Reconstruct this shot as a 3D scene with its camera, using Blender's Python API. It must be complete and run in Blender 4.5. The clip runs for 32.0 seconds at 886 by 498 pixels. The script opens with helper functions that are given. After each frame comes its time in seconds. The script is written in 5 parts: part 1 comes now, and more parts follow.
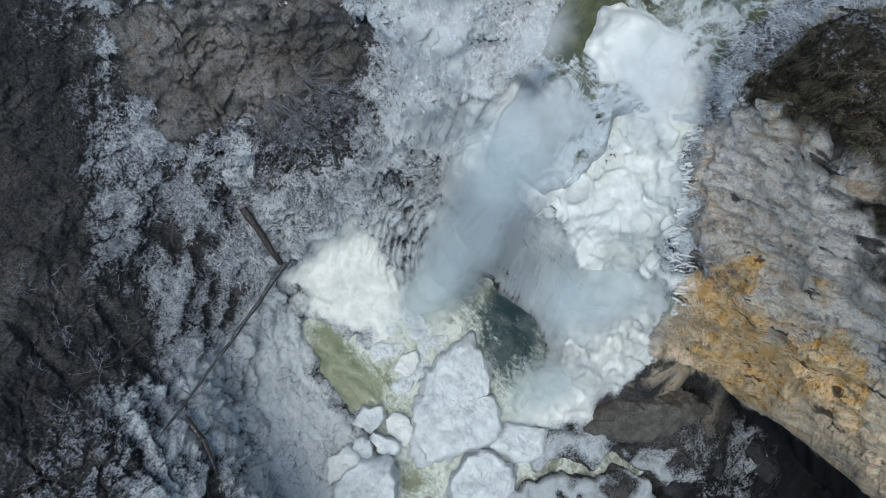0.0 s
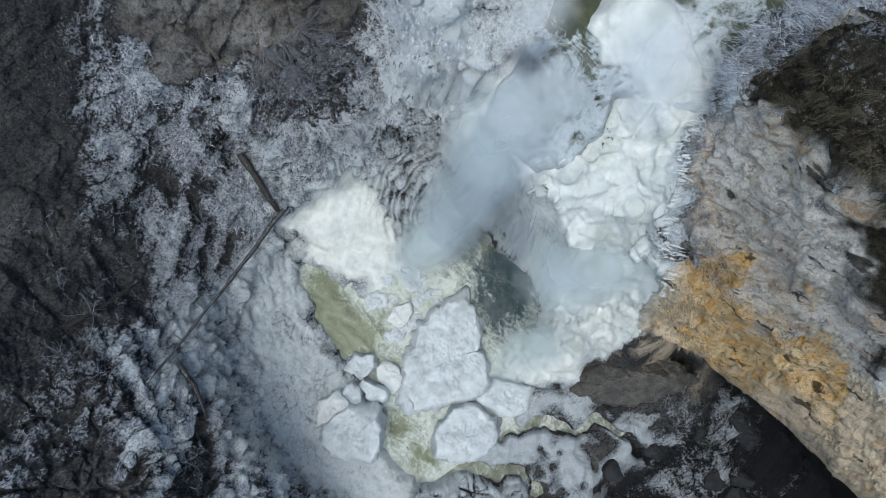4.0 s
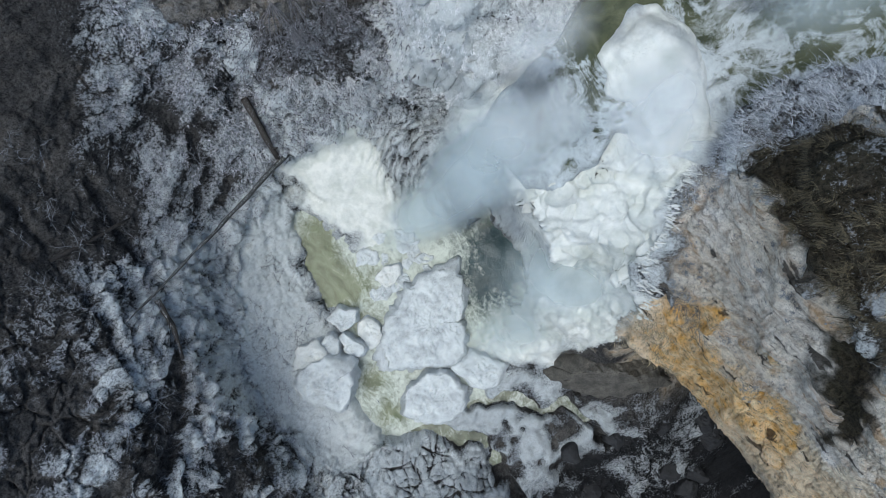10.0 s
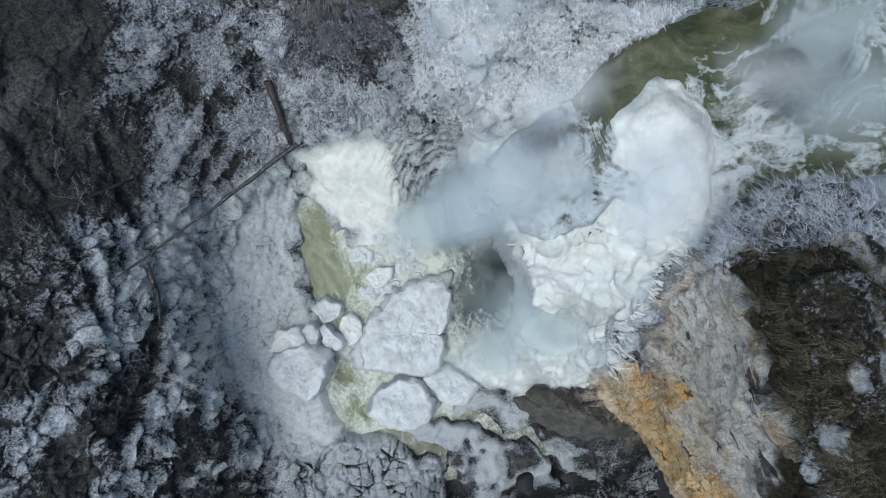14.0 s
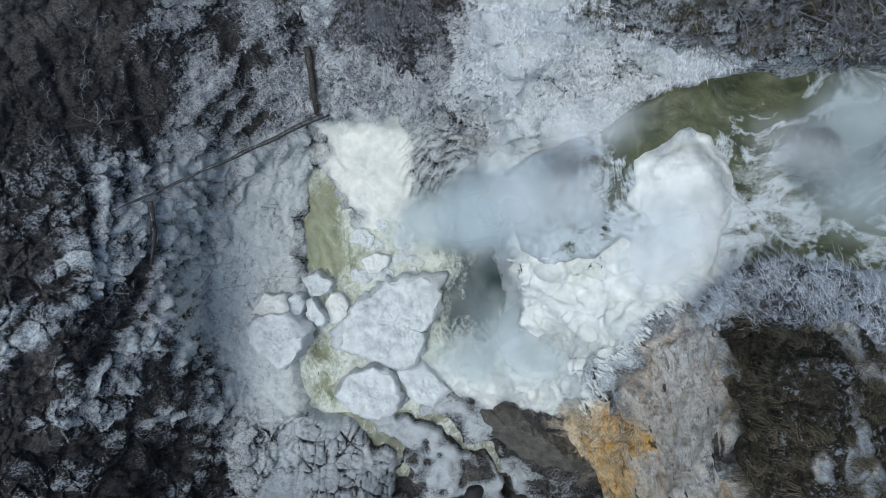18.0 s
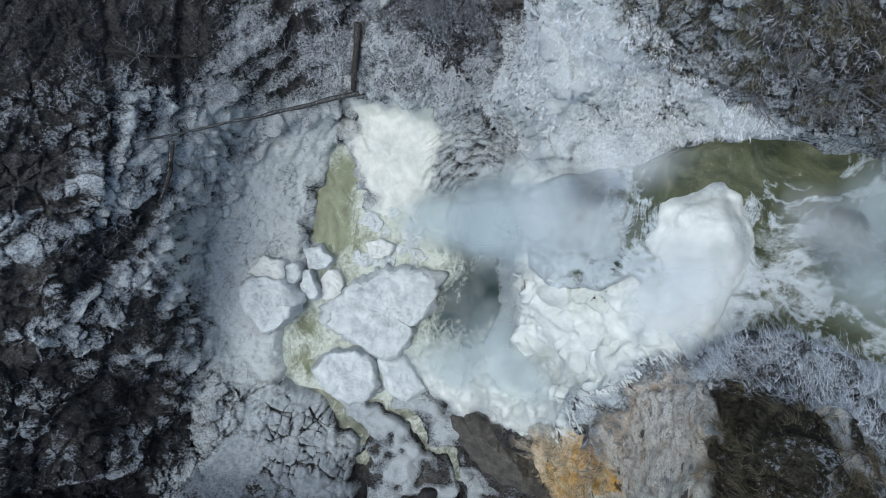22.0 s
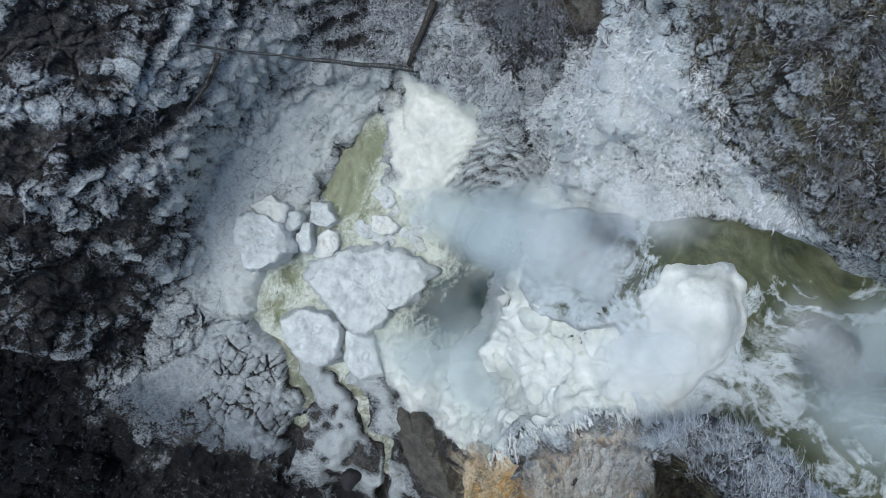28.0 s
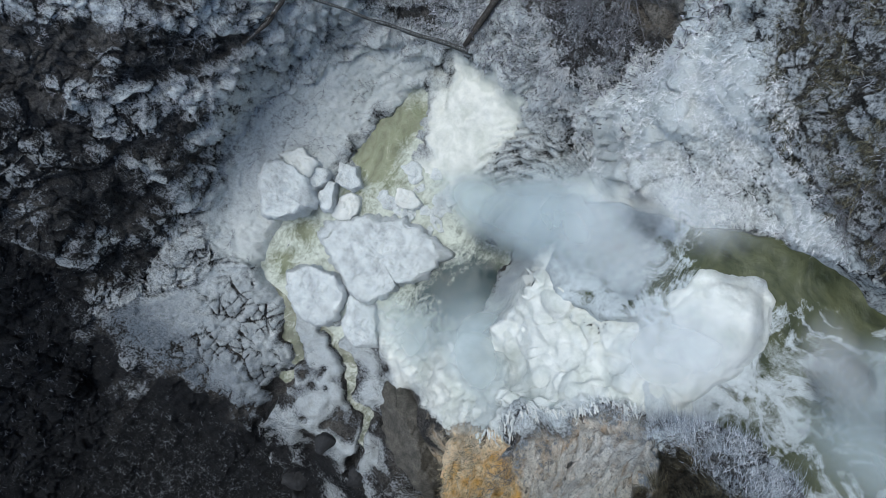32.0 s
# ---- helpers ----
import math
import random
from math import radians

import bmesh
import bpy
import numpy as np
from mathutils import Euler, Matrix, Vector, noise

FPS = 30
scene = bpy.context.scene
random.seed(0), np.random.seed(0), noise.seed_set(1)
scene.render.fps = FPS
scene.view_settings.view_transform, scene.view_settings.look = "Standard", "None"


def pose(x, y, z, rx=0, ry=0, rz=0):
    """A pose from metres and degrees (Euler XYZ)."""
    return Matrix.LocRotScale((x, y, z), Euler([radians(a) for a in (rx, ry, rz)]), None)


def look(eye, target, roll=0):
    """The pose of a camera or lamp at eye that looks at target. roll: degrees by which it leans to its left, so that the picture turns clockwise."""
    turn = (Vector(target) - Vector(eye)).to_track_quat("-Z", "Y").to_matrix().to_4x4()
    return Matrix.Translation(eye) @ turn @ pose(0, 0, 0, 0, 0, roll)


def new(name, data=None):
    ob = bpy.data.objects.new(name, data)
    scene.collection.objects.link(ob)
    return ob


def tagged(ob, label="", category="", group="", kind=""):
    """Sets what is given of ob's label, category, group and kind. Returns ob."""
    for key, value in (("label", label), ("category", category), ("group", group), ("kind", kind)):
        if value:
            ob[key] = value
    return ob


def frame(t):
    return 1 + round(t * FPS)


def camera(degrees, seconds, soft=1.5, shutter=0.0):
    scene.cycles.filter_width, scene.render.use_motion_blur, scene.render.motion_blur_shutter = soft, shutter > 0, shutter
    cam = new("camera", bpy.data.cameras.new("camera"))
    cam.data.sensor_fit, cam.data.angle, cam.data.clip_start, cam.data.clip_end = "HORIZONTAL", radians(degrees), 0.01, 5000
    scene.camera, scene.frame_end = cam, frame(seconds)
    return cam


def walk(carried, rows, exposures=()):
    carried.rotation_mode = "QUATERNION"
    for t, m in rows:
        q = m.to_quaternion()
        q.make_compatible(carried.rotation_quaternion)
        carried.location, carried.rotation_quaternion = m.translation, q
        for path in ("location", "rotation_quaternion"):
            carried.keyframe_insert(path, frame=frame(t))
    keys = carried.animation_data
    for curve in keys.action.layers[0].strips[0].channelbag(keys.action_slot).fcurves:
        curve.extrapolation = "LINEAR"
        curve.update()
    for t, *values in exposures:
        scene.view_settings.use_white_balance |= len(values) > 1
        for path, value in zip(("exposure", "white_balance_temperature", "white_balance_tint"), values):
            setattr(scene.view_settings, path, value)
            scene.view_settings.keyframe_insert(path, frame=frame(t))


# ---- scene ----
cam = camera(70.0, 32.0, soft=0.6)
PATH = [
    (0.0, pose(-5.580, -3.477, 34.208, 11.534, -3.052, -38.069)),
    (1.0, pose(-5.200, -3.383, 34.234, 9.643, -2.771, -37.126)),
    (2.0, pose(-4.754, -3.225, 34.253, 7.921, -2.455, -36.199)),
    (3.0, pose(-4.272, -3.018, 34.251, 6.201, -2.182, -35.246)),
    (4.0, pose(-3.764, -2.753, 34.247, 4.459, -1.931, -34.335)),
    (5.0, pose(-3.253, -2.449, 34.242, 2.729, -1.682, -33.381)),
    (6.0, pose(-2.762, -2.123, 34.235, 1.041, -1.409, -32.305)),
    (7.0, pose(-2.314, -1.794, 34.224, -0.575, -1.088, -31.024)),
    (8.0, pose(-1.899, -1.494, 34.198, -2.068, -0.817, -29.369)),
    (9.0, pose(-1.501, -1.223, 34.158, -3.105, -0.485, -27.639)),
    (10.0, pose(-1.109, -0.944, 34.107, -3.556, -0.130, -25.882)),
    (11.0, pose(-0.747, -0.723, 34.075, -3.847, 0.251, -23.969)),
    (12.0, pose(-0.430, -0.535, 34.069, -4.078, 0.646, -21.733)),
    (13.0, pose(-0.176, -0.290, 34.081, -4.275, 1.050, -18.610)),
    (14.0, pose(-0.028, -0.048, 34.088, -4.376, 1.412, -15.311)),
    (15.0, pose(0.025, 0.085, 34.083, -4.422, 1.694, -12.125)),
    (16.0, pose(0.025, 0.127, 34.069, -4.402, 1.943, -9.046)),
    (17.0, pose(0.017, 0.099, 34.051, -4.302, 2.206, -6.068)),
    (18.0, pose(0.029, 0.043, 34.027, -4.145, 2.452, -3.109)),
    (19.0, pose(-0.000, -0.000, 34.000, -3.954, 2.707, -0.187)),
    (20.0, pose(-0.072, 0.010, 33.970, -3.851, 2.914, 2.831)),
    (21.0, pose(-0.158, 0.038, 33.943, -3.732, 3.091, 5.815)),
    (22.0, pose(-0.256, 0.048, 33.909, -3.617, 3.281, 8.921)),
    (23.0, pose(-0.336, 0.043, 33.855, -3.462, 3.529, 12.054)),
    (24.0, pose(-0.290, -0.015, 33.796, -3.285, 3.751, 15.084)),
    (25.0, pose(-0.219, -0.030, 33.730, -3.063, 4.040, 18.185)),
    (26.0, pose(-0.103, -0.012, 33.681, -2.792, 4.295, 21.255)),
    (27.0, pose(-0.001, -0.040, 33.653, -2.478, 4.499, 24.290)),
    (28.0, pose(0.024, -0.196, 33.652, -2.128, 4.630, 27.290)),
    (29.0, pose(-0.087, -0.558, 33.681, -1.746, 4.664, 30.251)),
    (30.0, pose(-0.218, -1.007, 33.742, -1.355, 4.577, 33.093)),
    (31.0, pose(-0.283, -1.489, 33.829, -1.002, 4.416, 35.795)),
    (32.0, pose(-0.326, -1.941, 33.909, -0.600, 4.165, 38.454)),
]
walk(cam, PATH, [(0.0, 0.86, 6400, 3), (32.0, 0.86, 6400, 3)])

# ---- light: a cold overcast sky ----
world = bpy.data.worlds.new("overcast")
scene.world = world
world.use_nodes = True
wn = world.node_tree
sky = wn.nodes.new("ShaderNodeTexSky")
sky.sky_type, sky.sun_disc = "NISHITA", False
sky.sun_elevation, sky.sun_rotation = radians(74), radians(260)
sky.altitude, sky.air_density, sky.dust_density = 700, 1.0, 3.0
wn.links.new(sky.outputs[0], wn.nodes["Background"].inputs[0])
wn.nodes["Background"].inputs[1].default_value = 0.105
sun_data = bpy.data.lights.new("sun", "SUN")
sun_data.energy, sun_data.angle, sun_data.color = 1.0, radians(45), (0.985, 0.985, 1.0)
sun = new("sun", sun_data)
sun.matrix_world = look((0, 0, 0), (0.28, 0.05, -1.0))

# ---- materials ----
def nodes_of(name):
    m = bpy.data.materials.new(name)
    m.use_nodes = True
    return m, m.node_tree, m.node_tree.nodes["Principled BSDF"]


def put(t, kind, **inputs):
    n = t.nodes.new(kind)
    for k, v in inputs.items():
        n.inputs[k.replace("_", " ")].default_value = v
    return n


def noise_tex(t, scale, detail=5.0, rough=0.6, vec=None, dist=0.0):
    n = put(t, "ShaderNodeTexNoise", Scale=scale, Detail=detail, Roughness=rough, Distortion=dist)
    if vec is not None:
        t.links.new(vec, n.inputs["Vector"])
    return n.outputs["Fac"]


def ramp(t, fac, stops):
    n = t.nodes.new("ShaderNodeValToRGB")
    e = n.color_ramp.elements
    while len(e) < len(stops):
        e.new(0.5)
    for q, (pos, col) in zip(e, stops):
        q.position = pos
        q.color = (col, col, col, 1) if isinstance(col, (int, float)) else (*col, 1)
    t.links.new(fac, n.inputs[0])
    return n.outputs[0]


def calc(t, op, a, b=0.5, c=0.0, clamp=False):
    n = t.nodes.new("ShaderNodeMath")
    n.operation, n.use_clamp = op, clamp
    for i, v in enumerate((a, b, c)):
        if isinstance(v, (int, float)):
            n.inputs[i].default_value = v
        else:
            t.links.new(v, n.inputs[i])
    return n.outputs[0]


def blend(t, fac, a, b, kind="MIX"):
    n = t.nodes.new("ShaderNodeMix")
    n.data_type, n.blend_type = "RGBA", kind
    for i, v in ((0, fac), (6, a), (7, b)):
        if isinstance(v, (int, float)):
            n.inputs[i].default_value = v
        elif isinstance(v, tuple):
            n.inputs[i].default_value = (*v, 1)
        else:
            t.links.new(v, n.inputs[i])
    return n.outputs[2]


def attr(t, name):
    n = t.nodes.new("ShaderNodeAttribute")
    n.attribute_name = name
    return n.outputs["Fac"]


def position(t, stretch=None):
    g = t.nodes.new("ShaderNodeNewGeometry")
    out = g.outputs["Position"]
    if stretch:
        m = t.nodes.new("ShaderNodeMapping")
        m.inputs["Scale"].default_value = stretch
        t.links.new(out, m.inputs[0])
        out = m.outputs[0]
    return out


def normal_z(t):
    g = t.nodes.new("ShaderNodeNewGeometry")
    s = t.nodes.new("ShaderNodeSeparateXYZ")
    t.links.new(g.outputs["Normal"], s.inputs[0])
    return s.outputs[2]


def bump(t, bsdf, height, strength=0.5, distance=0.05):
    b = put(t, "ShaderNodeBump", Strength=strength, Distance=distance)
    t.links.new(height, b.inputs["Height"])
    t.links.new(b.outputs[0], bsdf.inputs["Normal"])


def make_ground():
    """Rock, turf, snow and hoar frost, laid out by the attributes of the terrain."""
    m, t, b = nodes_of("gorge_ground")
    p = position(t)
    big, mid, fine = noise_tex(t, 0.35, 6, 0.62, p), noise_tex(t, 1.7, 7, 0.68, p), noise_tex(t, 9.0, 6, 0.72, p)
    grain = noise_tex(t, 42.0, 3, 0.75, p)
    rock = blend(t, ramp(t, mid, [(0.3, 0.0), (0.7, 1.0)]), (0.055, 0.054, 0.054), (0.16, 0.155, 0.15))
    rock = blend(t, ramp(t, fine, [(0.35, 0.75), (0.6, 0.0)]), rock, (0.03, 0.03, 0.031))
    dots = []
    for axis in ((1.0, 0.0, 0.0), (0.1, -0.4, 0.27), (0.0, 0.75, 1.1)):
        d = t.nodes.new("ShaderNodeVectorMath")
        d.operation = "DOT_PRODUCT"
        t.links.new(p, d.inputs[0])
        d.inputs[1].default_value = axis
        dots.append(d.outputs["Value"])
    beds = t.nodes.new("ShaderNodeCombineXYZ")
    for k, d in enumerate(dots):
        t.links.new(d, beds.inputs[k])
    strata = noise_tex(t, 2.4, 8, 0.72, beds.outputs[0], 0.5)
    pale = blend(t, ramp(t, strata, [(0.36, 0.0), (0.52, 1.0)]), (0.74, 0.57, 0.38), (0.99, 0.89, 0.72))
    grey = blend(t, ramp(t, strata, [(0.4, 0.0), (0.5, 1.0)]), (0.55, 0.545, 0.54), (0.96, 0.96, 0.96))
    pale = blend(t, calc(t, "MULTIPLY_ADD", big, 1.5, calc(t, "MULTIPLY_ADD", attr(t, "warm"), -1.6, -0.4), True), pale, grey)
    ochre = blend(t, ramp(t, mid, [(0.35, 0.0), (0.62, 1.0)]), (0.84, 0.47, 0.13), (0.95, 0.76, 0.48))
    ochre = blend(t, ramp(t, fine, [(0.34, 0.7), (0.46, 0.0)]), ochre, (0.16, 0.1, 0.055))
    stain = noise_tex(t, 0.9, 5, 0.6, beds.outputs[0], 1.0)
    pale = blend(t, ramp(t, stain, [(0.54, 0.0), (0.68, 0.7)]), pale, (0.6, 0.36, 0.16))
    pale = blend(t, ramp(t, mid, [(0.3, 0.8), (0.37, 0.0)]), pale, (0.1, 0.09, 0.08))
    seam = noise_tex(t, 5.0, 6, 0.7, beds.outputs[0], 0.8)
    pale = blend(t, ramp(t, seam, [(0.36, 0.6), (0.42, 0.0)]), pale, (0.11, 0.085, 0.065))
    ochre = blend(t, ramp(t, seam, [(0.36, 0.85), (0.43, 0.0)]), ochre, (0.13, 0.085, 0.05))
    pits = noise_tex(t, 1.5, 4, 0.55, beds.outputs[0], 0.3)
    pale = blend(t, ramp(t, pits, [(0.33, 0.9), (0.37, 0.0)]), pale, (0.06, 0.05, 0.042))
    ochre = blend(t, ramp(t, pits, [(0.33, 0.9), (0.37, 0.0)]), ochre, (0.07, 0.05, 0.035))
    warm, tan = attr(t, "warm"), attr(t, "tan")
    rock = blend(t, calc(t, "MULTIPLY_ADD", big, 0.8, calc(t, "SUBTRACT", tan, 0.4), True), rock, pale)
    rock = blend(t, calc(t, "MULTIPLY_ADD", strata, 1.6, calc(t, "MULTIPLY_ADD", warm, 2.0, -1.8), True), rock, ochre)
    # gorge shade is put into the colour here: rock goes near-black
    rock = blend(t, calc(t, "MULTIPLY", attr(t, "shade_tone"), 0.95), rock, blend(t, mid, (0.009, 0.0095, 0.011), (0.026, 0.028, 0.032)))
    turf = blend(t, ramp(t, fine, [(0.35, 0.0), (0.65, 1.0)]), (0.024, 0.021, 0.016), (0.075, 0.062, 0.042))
    turf = blend(t, ramp(t, big, [(0.45, 0.0), (0.7, 0.6)]), turf, (0.04, 0.042, 0.026))
    f = calc(t, "ADD", calc(t, "MULTIPLY_ADD", attr(t, "turf"), 2.2, -1.1), calc(t, "MULTIPLY_ADD", mid, 2.0, -0.5), True)
    base = blend(t, f, rock, turf)
    # snow settles on what faces up, broken by the relief
    lie = calc(t, "MULTIPLY_ADD", normal_z(t), 0.55, -0.35)
    cover = calc(t, "MULTIPLY_ADD", attr(t, "snow"), 1.9, -1.05)
    patch = calc(t, "ADD", calc(t, "MULTIPLY_ADD", mid, 1.5, -0.75), calc(t, "MULTIPLY_ADD", fine, 2.2, -1.1))
    patch = calc(t, "MULTIPLY_ADD", grain, 1.5, calc(t, "ADD", patch, -0.72))
    s = calc(t, "ADD", calc(t, "ADD", lie, cover), patch)
    s = ramp(t, calc(t, "MULTIPLY_ADD", s, 0.5, 0.5), [(0.49, 0.0), (0.535, 1.0)])
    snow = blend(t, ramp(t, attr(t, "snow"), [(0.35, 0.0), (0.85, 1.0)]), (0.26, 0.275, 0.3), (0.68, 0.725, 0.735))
    thin = ramp(t, attr(t, "snow"), [(0.6, 1.0), (0.93, 0.08)])
    snow = blend(t, calc(t, "MULTIPLY", ramp(t, fine, [(0.36, 0.6), (0.56, 0.0)]), thin), snow, (0.09, 0.1, 0.11))
    ice = blend(t, ramp(t, mid, [(0.3, 0.0), (0.6, 1.0)]), (0.58, 0.605, 0.565), (0.78, 0.79, 0.745))
    ice = blend(t, ramp(t, noise_tex(t, 0.8, 5, 0.6, p, 0.8), [(0.48, 0.0), (0.64, 0.4)]), ice, (0.44, 0.48, 0.42))
    # blue-grey shade mixed into the snow colour
    snow = blend(t, attr(t, "snow_shade"), snow, (0.17, 0.2, 0.235))
    snow = blend(t, attr(t, "ice"), snow, ice)
    col = blend(t, s, base, snow)
    speck = ramp(t, calc(t, "MULTIPLY_ADD", noise_tex(t, 17.0, 4, 0.8, p), 0.65, calc(t, "MULTIPLY", fine, 0.35)), [(0.42, 0.2), (0.53, 1.0)])
    col = blend(t, calc(t, "MULTIPLY_ADD", attr(t, "ice"), -0.6, calc(t, "MULTIPLY_ADD", tan, -0.55, ramp(t, attr(t, "snow"), [(0.78, 0.85), (0.94, 0.36)])), True), col, speck, "MULTIPLY")
    t.links.new(col, b.inputs["Base Color"])
    t.links.new(calc(t, "MULTIPLY_ADD", s, -0.1, 0.85), b.inputs["Roughness"])
    h = calc(t, "ADD", calc(t, "MULTIPLY_ADD", fine, 1.0, calc(t, "MULTIPLY", grain, 0.35)), calc(t, "MULTIPLY", s, 0.3))
    h = calc(t, "ADD", h, calc(t, "MULTIPLY", strata, calc(t, "MULTIPLY", tan, 2.2)))
    h = calc(t, "MULTIPLY", h, calc(t, "MULTIPLY_ADD", attr(t, "ice"), -0.72, 1.0))
    bump(t, b, h, 1.0, 0.13)
    b.inputs["Specular IOR Level"].default_value = 0.12
    return m


GROUND = make_ground()

